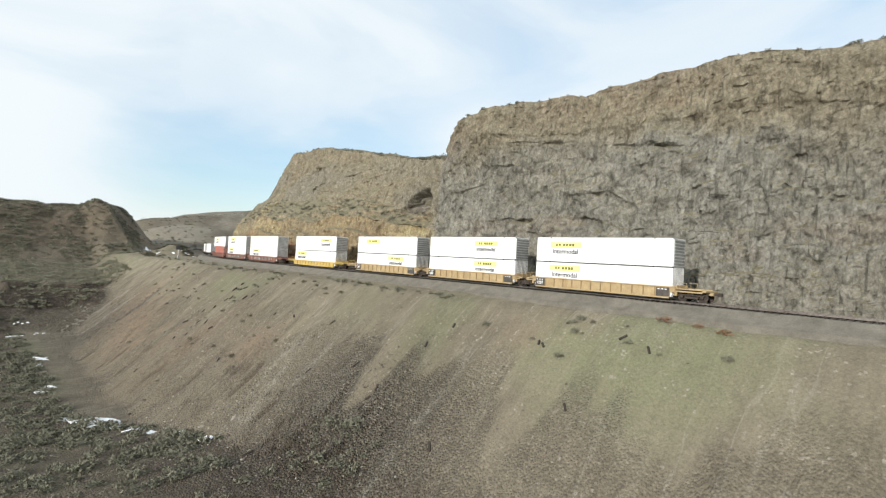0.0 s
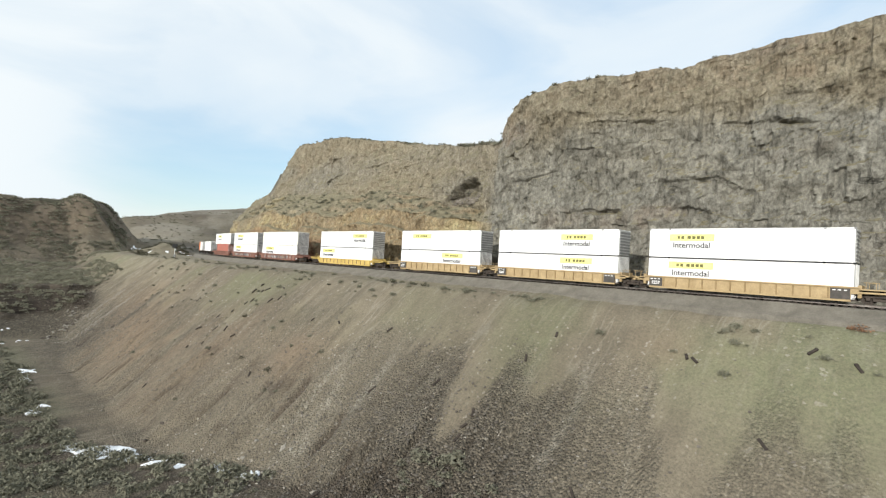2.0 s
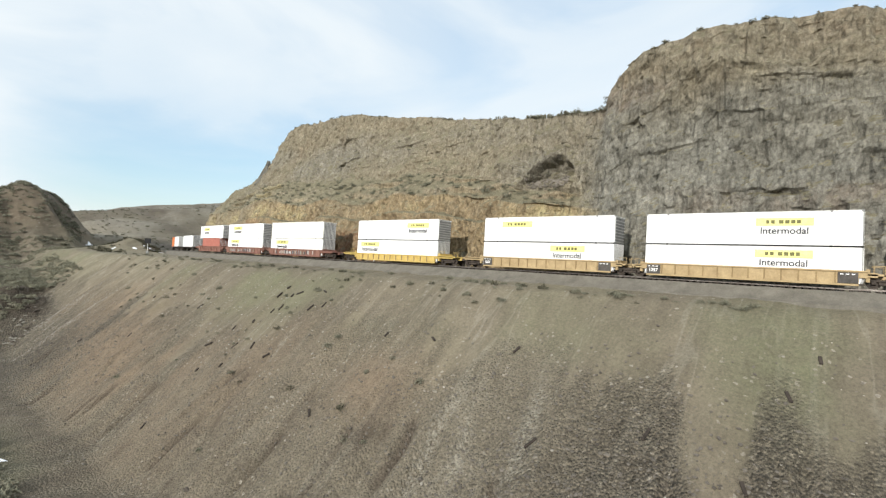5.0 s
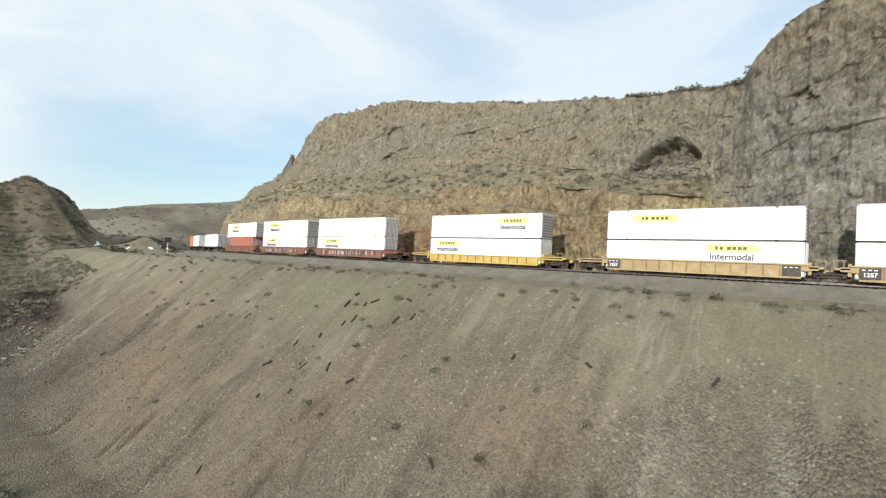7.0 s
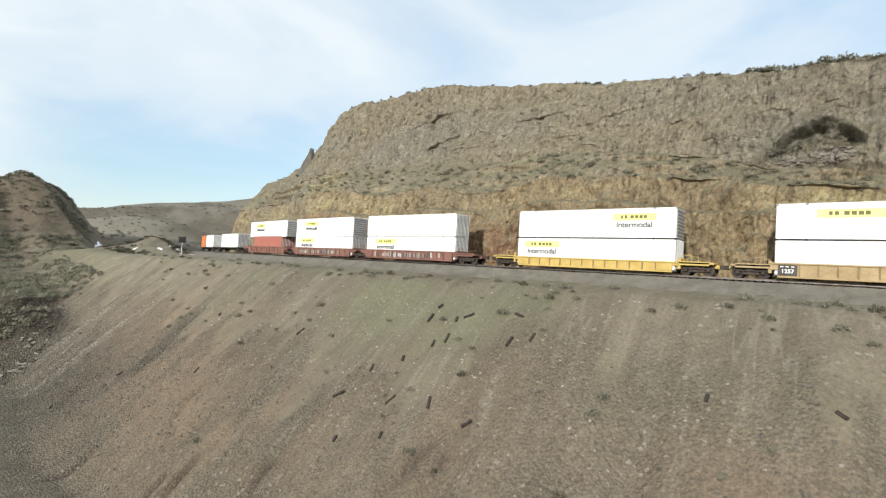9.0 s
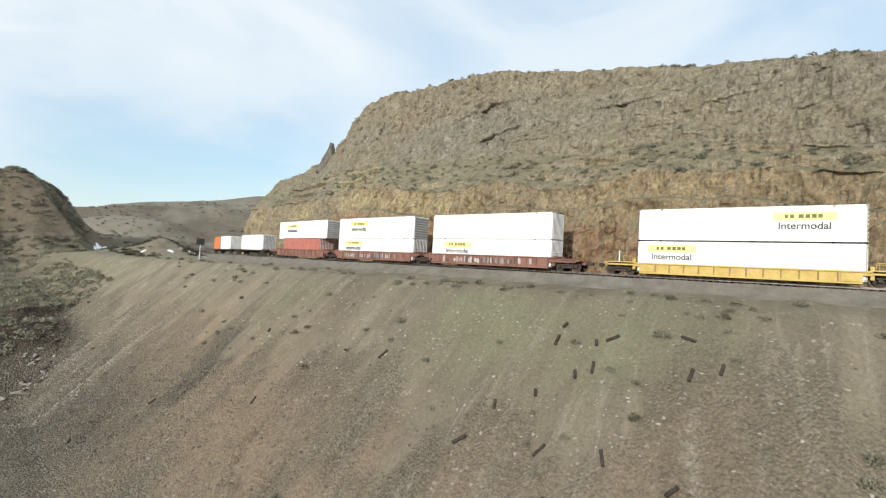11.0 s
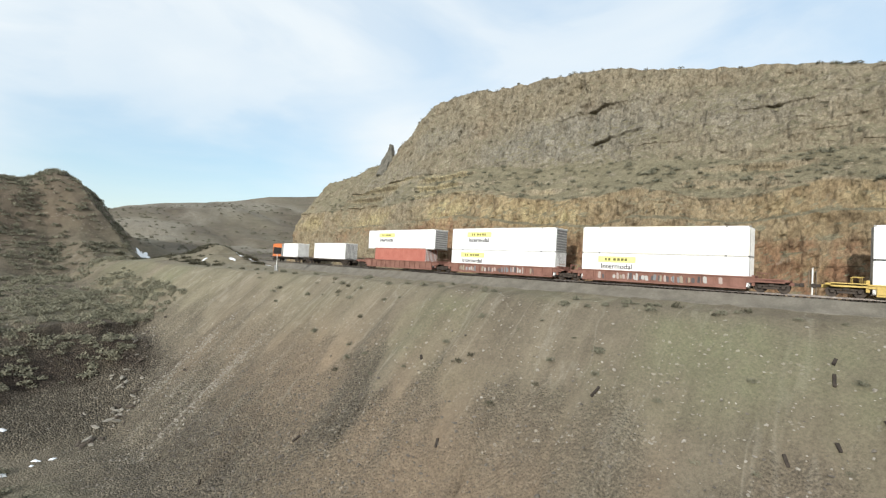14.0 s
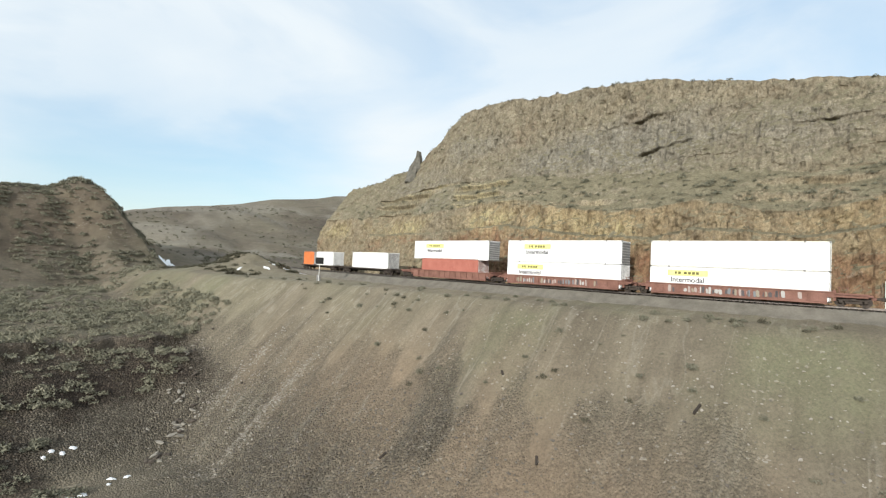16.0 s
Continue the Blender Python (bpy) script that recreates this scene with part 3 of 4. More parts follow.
LEDGE_TOP = [8.6, 9.6, 11.0, 11.8, 10.7, 9.7, 9.9, 11.0, 11.7, 11.1, 10.9, 12.3, 13.3, 13.0, 12.6, 12.8]
# long dark cracks under overhanging slabs: y, z of both ends, depth
CRACKS = [(135.5, 26.2, 125.0, 27.4, 1.5), (129.4, 20.7, 122.6, 22.4, 1.7), (121.0, 19.4, 117.5, 19.2, 1.2), (50.6, 8.9, 43.4, 9.3, 1.1), (46.0, 20.8, 40.2, 20.2, 1.2), (31.5, 19.0, 24.6, 18.1, 1.2),
          (38.0, 12.6, 34.0, 12.9, 0.8), (146.0, 20.6, 145.2, 25.2, 1.3), (108.0, 22.6, 103.0, 23.2, 1.0), (97.0, 20.4, 92.0, 21.6, 1.1), (56.5, 13.6, 53.0, 14.6, 0.9), (59.5, 17.5, 56.0, 19.2, 0.9)]


def cliff():
    table = np.array(SECTIONS, float)
    ys = np.arange(-66, 248, 0.26)

    def along(c):
        v = np.interp(ys, table[:, 0], table[:, c])
        k = np.ones(5) / 5
        return np.convolve(np.pad(v, 2, mode="edge"), k, "valid")

    cols = [along(c) for c in range(1, 10)]
    far = ease((ys - 64) / 8)
    held = ease((ys - 74) / 10) * ease((196 - ys) / 12)
    cols[1] = cols[1] * (1 - held) + np.interp(ys, LEDGE_Y, LEDGE_TOP) * held + 0.35 * fbm(ys * 0.15, ys * 0 + 4, 4, 55) * far
    cols[3] = np.maximum(cols[3] + 1.0 * fbm(ys * 0.06, ys * 0 + 8, 4, 56) * far, cols[1] + 1.0)
    nodes_x = np.stack([cols[8], cols[0], cols[2], cols[4], cols[6], cols[6] + 14, cols[6] + 160], 1)
    nodes_z = np.stack([np.full_like(ys, -2.0), cols[1], cols[3], cols[5], cols[7], cols[7] + 1.2, cols[7] + 4], 1)
    counts = (60, 26, 34, 50, 14, 10)
    prof = np.concatenate([k + np.linspace(0, 1, n, endpoint=False) for k, n in enumerate(counts)] + [[6.0]])
    seg = np.minimum(prof.astype(int), 5)
    u = prof - seg
    X = nodes_x[:, seg] * (1 - u) + nodes_x[:, seg + 1] * u
    Z = nodes_z[:, seg] * (1 - u) + nodes_z[:, seg + 1] * u
    Y = np.repeat(ys[:, None], len(prof), 1)
    bench = ease((Y - 62) / 8)
    steep = np.interp(prof, [0, 0.2, 0.9, 1.08, 1.9, 2.15, 3.8, 4.1, 4.6, 6], [0.6, 1, 1, 0.35, 0.35, 1, 1, 0.5, 0.15, 0.1])[None, :]
    steep = np.where((prof[None, :] > 0.9) & (prof[None, :] < 2.2), steep * bench + (1 - bench), steep)
    # columns: blocky joints that wander with height, broken by ledges
    w = Y + 0.9 * fbm(Y * 0.25, Z * 0.12, 3, 41)
    lay = np.floor(Z * 0.22 + 1.6 * fbm(Y * 0.06, Z * 0.05, 3, 43))
    block = field(np.floor(w * 0.75) * 7.31 + 0.5, lay * 5.7 + 0.5, 44)
    small = field(np.floor(w * 1.7) * 3.71 + 0.5, np.floor(Z * 0.6 + field(w * .3, Z * 0 + 1, 3) * 2) * 4.3 + 0.5, 46)
    out = 1.5 * fbm(Y * 0.07, Z * 0.07, 4, 47) + (0.75 - 0.3 * bench) * (block - 0.5) + 0.40 * (small - 0.5) + 1.1 * fbm(Y * 0.3, Z * 0.26, 5, 48) + 0.45 * fbm(Y * 1.2, Z * 1.0, 3, 49)
    # the bench climbs in small grassy steps between broken outcrops
    tread = (Z + 1.4 * fbm(Y * 0.045, Z * 0.02 + 2, 3, 52)) / 2.3
    tread = tread - np.floor(tread)
    broken = ease(0.5 + 2.2 * fbm(Y * 0.07, Z * 0.1, 4, 58))
    on_bench = bench * ((prof > 1.0) & (prof < 2.0))[None, :]
    X = X + on_bench * broken * 1.5 * (0.5 - ease((tread - 0.25) / 0.5))
    low = np.interp(Y, LEDGE_Y, LEDGE_LOW) + 0.4 * fbm(Y * 0.2, Y * 0 + 3, 4, 59)
    lower = bench * np.clip(2 - prof, 0, 1)[None, :] * ease((196 - Y) / 12)
    X = X + lower * (1.1 * ease((Z - low) / 0.35) - 0.35)
    split = Z - 21.0 - 1.2 * fbm(Y * 0.09, Y * 0 + 5, 4, 53)
    out = out + 0.45 * ease(split / 0.8 + 0.4 * fbm(Y * 0.4, Z * 0.1, 3, 54)) * np.clip((70 - Y) / 6, 0, 1)
    for y0, z0, y1, z1, deep in CRACKS:
        dy, dz = y1 - y0, z1 - z0
        q = np.clip(((Y - y0) * dy + (Z - z0) * dz) / (dy * dy + dz * dz), 0, 1)
        off = np.hypot(Y - y0 - q * dy, Z - z0 - q * dz + 0.5 * fbm(Y * 0.5, Y * 0 + y0, 3, 61))
        above = np.where(Z > z0 + q * dz, 1.0, 0.3)
        ragged = ease(0.45 + 1.8 * fbm(Y * 0.45, Z * 0.45, 3, 62))
        out = out - 0.75 * deep * ragged * np.exp(-(off / 0.21) ** 2) + 0.40 * np.exp(-(off / 1.6) ** 2) * above * (abs(dy) > abs(dz))
    # arched hollow with a sloping lip running down beside it
    arch = 16.2 - 0.17 * (Y - 72.2) ** 2 - 0.10 * np.clip(Y - 72.2, 0, 20)
    hollow = ease((arch - Z + 0.5 * fbm(Y * 0.7, Z * 0.7, 4, 63)) / 0.9) * ease((Z - 12.1) / 1.5) * ease((78.4 - Y) / 1.5) * ease((Y - 68.2) / 0.8)
    X = X - steep * out + hollow * (2.3 + 1.6 * fbm(Y * 0.8, Z * 0.8, 4, 64))
    lip = np.exp(-((Z - arch - 0.4) / 0.6) ** 2) * ease((82 - Y) / 4) * ease((Y - 68) / 2)
    X = X - 0.7 * lip
    Z = Z + 0.9 * fbm(Y * 0.22, X * 0.15, 4, 50) * np.interp(prof, [0, 0.3, 1, 2, 3, 4, 5, 6], [0, .2, .4, 0.6, .5, 0.8, 1.0, 1.0])[None, :]
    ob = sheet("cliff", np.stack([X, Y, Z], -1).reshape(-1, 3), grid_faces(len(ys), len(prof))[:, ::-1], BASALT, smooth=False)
    # where golden, grey, rusty and sulphur-yellow rock lies
    wob = fbm(Y * 0.09, Z * 0.12, 5, 65)
    wide = fbm(Y * 0.05, Z * 0.16, 4, 67)
    tier = bench * ease((1.06 - prof[None, :]) / 0.1)
    gold = np.clip(tier * (0.75 + 0.5 * wob) + 0.35 * on_bench * broken + 0.12 * bench, 0, 1) * (1 - 0.55 * ease((Y - 138) / 30))
    slab = np.exp(-(((Y - 132) / 17) ** 2) - ((Z - 23) / 3.6) ** 2) * 1.3 + np.exp(-((Y - 74) / 7) ** 2 - ((Z - 15) / 3.2) ** 2) * 1.1
    near = (1 - bench) * ease((22.3 - Z + 5.0 * wob) / 5.0) * (0.95 + 0.5 * np.minimum(wide, 0))
    grey = np.clip(slab + near + 0.5 * ease(2.0 * wide), 0, 1) * (1 - gold)
    rusty = np.clip(tier * ease((low + 1.0 - Z + 3 * wob) / 3) * ease(0.35 + 2.6 * wide) + 0.30 * bench * ease((Z - 24) / 4) * ease(2.4 * wob) + 0.25 * (1 - bench) * ease((Z - 22) / 2) * ease(0.4 + 2 * wob) + 0.3 * (1 - bench) * ease(3 * wide - 0.5), 0, 1)
    sulphur = np.clip(tier * np.exp(-((Z - low - 1.6) / 1.7) ** 2) * ease(0.65 + 2 * wob) * (1 + 0.4 * ease((128 - Y) / 12)) + 0.75 * on_bench * broken * ease(0.2 + 2 * wide) + 0.4 * tier * ease(3 * wob - 0.6), 0, 1)
    rock = ob.data.attributes.new("rock", "FLOAT_COLOR", "POINT")
    rock.data.foreach_set("color", np.stack([gold, grey, rusty, sulphur], -1).astype(np.float32).ravel())
    return tagged(ob, "tall weathered basalt cliff with blocky columns and grassy ledges", "cliff", kind="structure"), X, Y, Z, prof


cliff_ob, CX, CY, CZ, CPROF = cliff()


def roadbed():
    ys = np.arange(-66, 300, 1.0)
    prof = [(-4.2, -2.6), (-3.7, -1.34), (-3.1, -1.0), (-2.1, -0.28), (2.1, -0.28), (2.8, -0.5), (6.6, -0.45), (7.6, -2.3)]
    rows = []
    for y in ys:
        a, x = track_turn(y), float(track_x(y))
        for d, z in prof:
            rows.append((x + d * math.cos(a), y + d * math.sin(a), z + (0.05 * float(fbm(y * .5, d, 2, 60)) if z > -2 else 0)))
    ob = sheet("ballast", rows, grid_faces(len(ys), len(prof))[:, ::-1][:, ::-1], GRAVEL, smooth=False)
    return tagged(ob, "grey crushed stone ballast and service track beside the rails", "railway bed", kind="structure")


roadbed()

# ---- railway track ----
def along_track(y, x=0.0, z=0.0):
    a = track_turn(y)
    return pose(float(track_x(y)) + x * math.cos(a), y + x * math.sin(a), z, 0, 0, math.degrees(a))


def rails():
    prof = [(-0.035, 0.0), (0.035, 0.0), (0.035, -0.04), (0.012, -0.05), (0.012, -0.14), (0.07, -0.16), (-0.07, -0.16), (-0.012, -0.14), (-0.012, -0.05), (-0.035, -0.04), (-0.035, 0.0)]
    ys = np.arange(-64, 290, 2.0)
    for side in (-0.7525, 0.7525):
        rows = []
        for y in ys:
            m = along_track(y, side)
            rows += [m @ Vector((d, 0, z)) for d, z in prof]
        ob = sheet("rail", [tuple(r) for r in rows], grid_faces(len(ys), len(prof)), RAIL, smooth=False)
        tagged(ob, "worn steel rail on wooden ties", "rail", kind="structure")


rails()


# ---- the train ----
OLIVE = plain_material("dark_olive_print", (0.13, 0.125, 0.05), (0.18, 0.17, 0.07), 2, 0.6, 0, 0)
HALF = 8.07      # half of a 53 ft container
NEAR = -1.3      # side that faces the valley


def lettering(word, size, depth=0.006):
    cu = bpy.data.curves.new("lettering", "FONT")
    cu.body, cu.size, cu.extrude, cu.align_x, cu.offset = word, size, depth, "CENTER", 0.010
    tmp = bpy.data.objects.new("lettering", cu)
    scene.collection.objects.link(tmp)
    bpy.context.view_layer.update()
    me = bpy.data.meshes.new_from_object(tmp.evaluated_get(bpy.context.evaluated_depsgraph_get()))
    bpy.data.objects.remove(tmp)
    me.materials.clear()
    me.materials.append(LETTER)
    me.transform(Matrix(((0, 0, -1, 0), (-1, 0, 0, 0), (0, 1, 0, 0), (0, 0, 0, 1))))
    return me


WORD = lettering("Intermodal", 0.76)
NUMBER = lettering("1257", 0.42)


def container(marks, paint=WHITE, length=2 * HALF, height=2.9, door=DOOR_GREY, upright=True, label="", word=True):
    root = tagged(new("shipping_container"), label or "white steel intermodal container with yellow panel", "container", "containers on the train")
    h = length / 2
    body = box(bmesh.new(), -1.27, 1.27, -h + 0.06, h, 0.03, height - 0.03, 0.03)
    body = part("body", body, paint, root)
    bm = bmesh.new()
    for x in (-1.28, 1.28):
        box(bm, x - 0.02, x + 0.02, -h, h, 0, 0.14)
        box(bm, x - 0.02, x + 0.02, -h, h, height - 0.12, height)
    part("side_rail", bm, paint, root)
    for y in (-h + 0.06, -6.1 if length > 15 else -h + 0.5, 6.1 if length > 15 else h - 0.5, h - 0.06):
        for x in (-1.28, 1.28):
            for z in (0.0, height - 0.12):
                c = part("corner_casting", box(bmesh.new(), x - 0.035, x + 0.035, y - 0.09, y + 0.09, z - 0.012, z + 0.132, 0.012), DOOR_GREY, root)
    bm = bmesh.new()
    box(bm, -1.2, 1.2, -h, -h + 0.05, 0.1, height - 0.1)
    d = part("door", bm, door, root, "ribbed grey container end door")
    n = 9
    for k in range(n):
        bm = bmesh.new()
        if upright:
            x = -1.1 + 2.2 * k / (n - 1)
            box(bm, x - 0.035, x + 0.035, -h - 0.05, -h, 0.12, height - 0.12)
        else:
            z = 0.2 + (height - 0.4) * k / (n - 1)
            box(bm, -1.18, 1.18, -h - 0.05, -h, z - 0.035, z + 0.035)
        part("rib", bm, DOOR_WHITE, d)
    bm = bmesh.new()
    box(bm, -1.2, 1.2, h, h + 0.03, 0.1, height - 0.1)
    part("front_wall", bm, door, root)
    for y, z in marks:
        panel = box(bmesh.new(), NEAR - 0.012, NEAR + 0.03, y - 2.0, y + 2.0, z + 0.66, z + 1.32)
        panel = part("yellow_panel", panel, YELLOW, root, "yellow panel with dark bars")
        for k, (a, w) in enumerate(((1.15, 0.22), (0.78, 0.26), (0.2, 0.32), (-0.22, 0.3), (-0.62, 0.3), (-1.0, 0.28))):
            part("mark", box(bmesh.new(), NEAR - 0.02, NEAR - 0.005, y + a - w / 2, y + a + w / 2, z + 0.84, z + 1.14), OLIVE, panel)
        if word:
            w = part("lettering", WORD, LETTER, root, "dark grey word Intermodal")
            w.matrix_basis = pose(NEAR - 0.016, y, z)
    return root


def truck(parent, y, wheels=(-0.9, 0.9)):
    bm = bmesh.new()
    for x in (-1.02, 1.02):
        box(bm, x - 0.09, x + 0.09, -0.62, 0.62, 0.30, 0.52, 0.03)
        box(bm, x - 0.09, x + 0.09, -1.15, 1.15, 0.55, 0.72, 0.04)
        for s in (-1, 1):
            box(bm, x - 0.12, x + 0.12, s * 0.9 - 0.16, s * 0.9 + 0.16, 0.34, 0.66, 0.04)
            rod(bm, (x, s * 0.30, 0.40), (x, s * 0.72, 0.64), 0.07)
            rod(bm, (x, s * 0.16, 0.42), (x, s * 0.16, 0.66), 0.08)
    box(bm, -1.15, 1.15, -0.22, 0.22, 0.56, 0.82, 0.03)
    t = part("truck", bm, STEEL, parent, "grimy steel two-axle truck")
    t.location = (0, y, 0)
    for wy in wheels:
        for x in (-0.76, 0.76):
            bm = bmesh.new()
            rod(bm, (x - 0.06, wy, 0.48), (x + 0.06, wy, 0.48), 0.48, seg=24)
            rod(bm, (x - 0.10, wy, 0.46), (x + 0.10, wy, 0.46), 0.30, 0.30, seg=16)
            rod(bm, (x - 0.16, wy, 0.46), (x + 0.16, wy, 0.46), 0.12, seg=12)
            part("wheel", bm, STEEL, t)
    return t


def well_car(paint, lo_end, hi_end, label, number=False, graffiti=False, deep=1.37):
    """lo_end, hi_end: 'shared' joins a neighbour over one truck, 'own' has its own truck and coupler, 'none' leaves the truck to the neighbour."""
    root = tagged(new("well_car"), label, "rail car", "cars of the train")
    for s in (-1, 1):
        bm = bmesh.new()
        x = s * 1.42
        box(bm, x - 0.05, x + 0.05, -7.85, 7.85, 0.24, deep - 0.07)
        box(bm, x - 0.045, x + 0.045, -8.35, -7.85, 0.80, deep - 0.07)
        box(bm, x - 0.045, x + 0.045, 7.85, 8.35, 0.80, deep - 0.07)
        box(bm, x - 0.15, x + 0.15, -8.4, 8.4, deep - 0.13, deep, 0.02)
        box(bm, x - 0.12, x + 0.12, -7.85, 7.85, 0.18, 0.34, 0.02)
        sill = part("side_sill", bm, paint, root)
        y = -7.6
        while y <= 7.7:
            part("rib", box(bmesh.new(), x + s * 0.045, x + s * 0.13, y - 0.05, y + 0.05, 0.34, deep - 0.12), RIB_SHADE if paint in (OCHRE, BRIGHT) else paint, sill)
            y += 1.17
        if s < 0:
            for y in (-7.2, 7.2):
                part("notice_board", box(bmesh.new(), x - 0.14, x - 0.05, y - 0.62, y + 0.62, 0.36, deep - 0.17), STENCIL if number else paint, sill, "dark stencil board" if number else "")
                if number:
                    for k in range(3):
                        part("mark", box(bmesh.new(), x - 0.15, x - 0.13, y - 0.42 + 0.35 * k, y - 0.22 + 0.35 * k, 1.02, 1.10), WHITE, sill)
            if number:
                w = part("number", NUMBER.copy(), WHITE, sill, "white stencilled 1257")
                w.data.materials[0] = WHITE
                w.matrix_basis = pose(x - 0.15, 7.2, 0.56)
    bm = bmesh.new()
    box(bm, -1.3, 1.3, -8.2, 8.2, 0.26, 0.36)
    part("well_floor", bm, STEEL, root)
    for s, end in ((-1, lo_end), (1, hi_end)):
        reach = 9.55 if end != "own" else 11.4
        bm = bmesh.new()
        box(bm, -1.35, 1.35, s * 8.25, s * 8.5, 0.5, 1.5, 0.02)
        box(bm, -1.45, 1.45, s * 8.3, s * (reach - 0.25), 0.98, 1.16, 0.03)
        box(bm, -0.35, 0.35, s * 8.3, s * reach, 0.70, 1.0, 0.03)
        box(bm, -1.45, -1.33, s * 8.3, s * (reach - 0.6), 0.86, 1.22, 0.02)
        box(bm, 1.33, 1.45, s * 8.3, s * (reach - 0.6), 0.86, 1.22, 0.02)
        deck = part("end_platform", bm, paint, root)
        for x in (-1.38, 1.38):
            bm = bmesh.new()
            for k in (0.15, 0.75):
                rod(bm, (x, s * (8.6 + k), 1.10), (x, s * (8.6 + k), 1.75), 0.02, seg=6)
            rod(bm, (x, s * 8.6, 1.74), (x, s * 9.4, 1.74), 0.025, seg=6)
            part("grab_rail", bm, paint, deck)
        if end == "own":
            truck(root, s * 9.75)
            bm = bmesh.new()
            box(bm, -0.12, 0.12, s * 11.3, s * 11.95, 0.72, 0.98, 0.04)
            box(bm, -0.2, 0.2, s * 11.75, s * 12.1, 0.66, 1.02, 0.05)
            part("coupler", bm, STEEL, deck)
        elif end == "shared":
            truck(root, s * 9.62)
    if graffiti:
        rng = random.Random(int(graffiti))
        tones = [(0.44, 0.43, 0.41), (0.30, 0.26, 0.20), (0.20, 0.21, 0.22), (0.40, 0.33, 0.30), (0.10, 0.09, 0.09)]
        mats = [plain_material("spray_paint", t, tuple(c * 0.9 for c in t), 3, 0.7, 0, 0) for t in tones]
        y = 6.9
        while y > -6.5:
            w = rng.uniform(0.14, 0.34)
            bm = bmesh.new()
            lean = rng.uniform(-0.06, 0.06)
            lo, hi = rng.uniform(0.42, 0.55), rng.uniform(0.9, 1.2)
            vs = [bm.verts.new((-1.535, y + q, zz)) for q, zz in ((0, lo), (w * .5, lo - 0.05), (w, lo + 0.06), (w + lean, hi - 0.08), (w * .5 + lean, hi), (lean, hi - 0.1))]
            bm.faces.new(vs)
            got = bmesh.ops.extrude_face_region(bm, geom=bm.faces[:])
            bmesh.ops.translate(bm, vec=(0.012, 0, 0), verts=[v for v in got["geom"] if isinstance(v, bmesh.types.BMVert)])
            bmesh.ops.recalc_face_normals(bm, faces=bm.faces[:])
            part("graffiti", bm, rng.choice(mats), root)
            y -= w + rng.uniform(0.04, 0.12) + (0.9 if rng.random() < 0.06 else 0)
    return root


SHIFT = 32.0


def place(ob, y, z=0.0):
    ob.matrix_basis = along_track(y + SHIFT, 0, z)
    return ob


OCHRE_LABEL = "ochre yellow steel well car with ribbed sides"
place(well_car(OCHRE, "own", "none", OCHRE_LABEL, number=True), -4.4)
place(well_car(OCHRE, "shared", "none", OCHRE_LABEL, number=True), 14.9)
place(well_car(OCHRE, "shared", "own", OCHRE_LABEL, number=True), 34.1)
place(well_car(BRIGHT, "own", "own", "bright yellow steel well car with ribbed sides", deep=1.16), 57.6)
RUST_LABEL = "rust red well car with spray-painted sides"
place(well_car(RUSTRED, "own", "none", RUST_LABEL, graffiti=3), 82.3)
place(well_car(RUSTRED, "shared", "none", RUST_LABEL, graffiti=5), 101.6)
place(well_car(RUSTRED, "shared", "own", RUST_LABEL, graffiti=0), 120.9)

LOW, HIGH = 0.37, 3.15
PANEL_ONLY = "white steel container with a yellow panel high on its side"
# y of the car, level, then where the panel sits along the box
for car, level, spot, low in ((-4.4, LOW, 4.1, 1.16), (-4.4, HIGH, 4.1, 1.05), (14.9, LOW, -3.0, 1.16), (14.9, HIGH, -3.0, 1.05), (34.1, LOW, -2.9, 1.16), (57.6, LOW, 5.2, 1.16), (57.6, HIGH, -4.3, 1.1),
                              (82.3, LOW, 4.2, 1.16), (101.6, LOW, 4.4, 1.16), (101.6, HIGH, 3.4, 1.1), (120.9, HIGH, 3.2, 1.1)):
    place(container([(spot, low)], upright=level == LOW, label="white steel container with yellow panel and dark lettering"), car, level)
place(container([(3.5, 1.1)], upright=False, word=False, label=PANEL_ONLY), 34.1, HIGH)
place(container([], paint=CREAM, label="cream white steel container with plain sides"), 82.3, HIGH)
place(container([], paint=REDBOX, length=12.19, door=REDBOX, label="faded red forty foot container in a well car"), 120.9, LOW)


def flat_car(label):
    root = tagged(new("flat_car"), label, "rail car", "cars of the train")
    part("deck", box(bmesh.new(), -1.35, 1.35, -9, 9, 0.85, 1.08, 0.02), STEEL, root)
    part("centre_sill", box(bmesh.new(), -0.3, 0.3, -9.4, 9.4, 0.55, 0.85, 0.02), STEEL, root)
    for s in (-1, 1):
        truck(root, s * 7.3)
    return root


place(flat_car("dark steel flat car carrying one container"), 143.5)
place(container([], length=12.19, label="white forty foot container on a flat car"), 142.0, 1.09)
first = flat_car("dark steel flat car carrying trailers")
place(first, 163.5)
place(container([], length=8.5, door=DOOR_WHITE, label="white trailer box on a flat car"), 160.0, 1.09)
place(container([], paint=ORANGE, length=6.1, label="orange twenty foot container on a flat car"), 168.3, 1.09)

# ---- loose things on the hillside ----
def ground_at(x, y):
    return float(ground_z(x, y))


def slope_pose(x, y, turn, sink=0.0, scale=1.0):
    """A pose on the ground, tilted with it."""
    dx = (ground_at(x + 0.5, y) - ground_at(x - 0.5, y))
    dy = (ground_at(x, y + 0.5) - ground_at(x, y - 0.5))
    up = Vector((-dx, -dy, 1)).normalized()
    m = up.to_track_quat("Z", "Y").to_matrix().to_4x4()
    return Matrix.Translation((x, y, ground_at(x, y) - sink)) @ m @ pose(0, 0, 0, 0, 0, turn) @ Matrix.Scale(scale, 4)


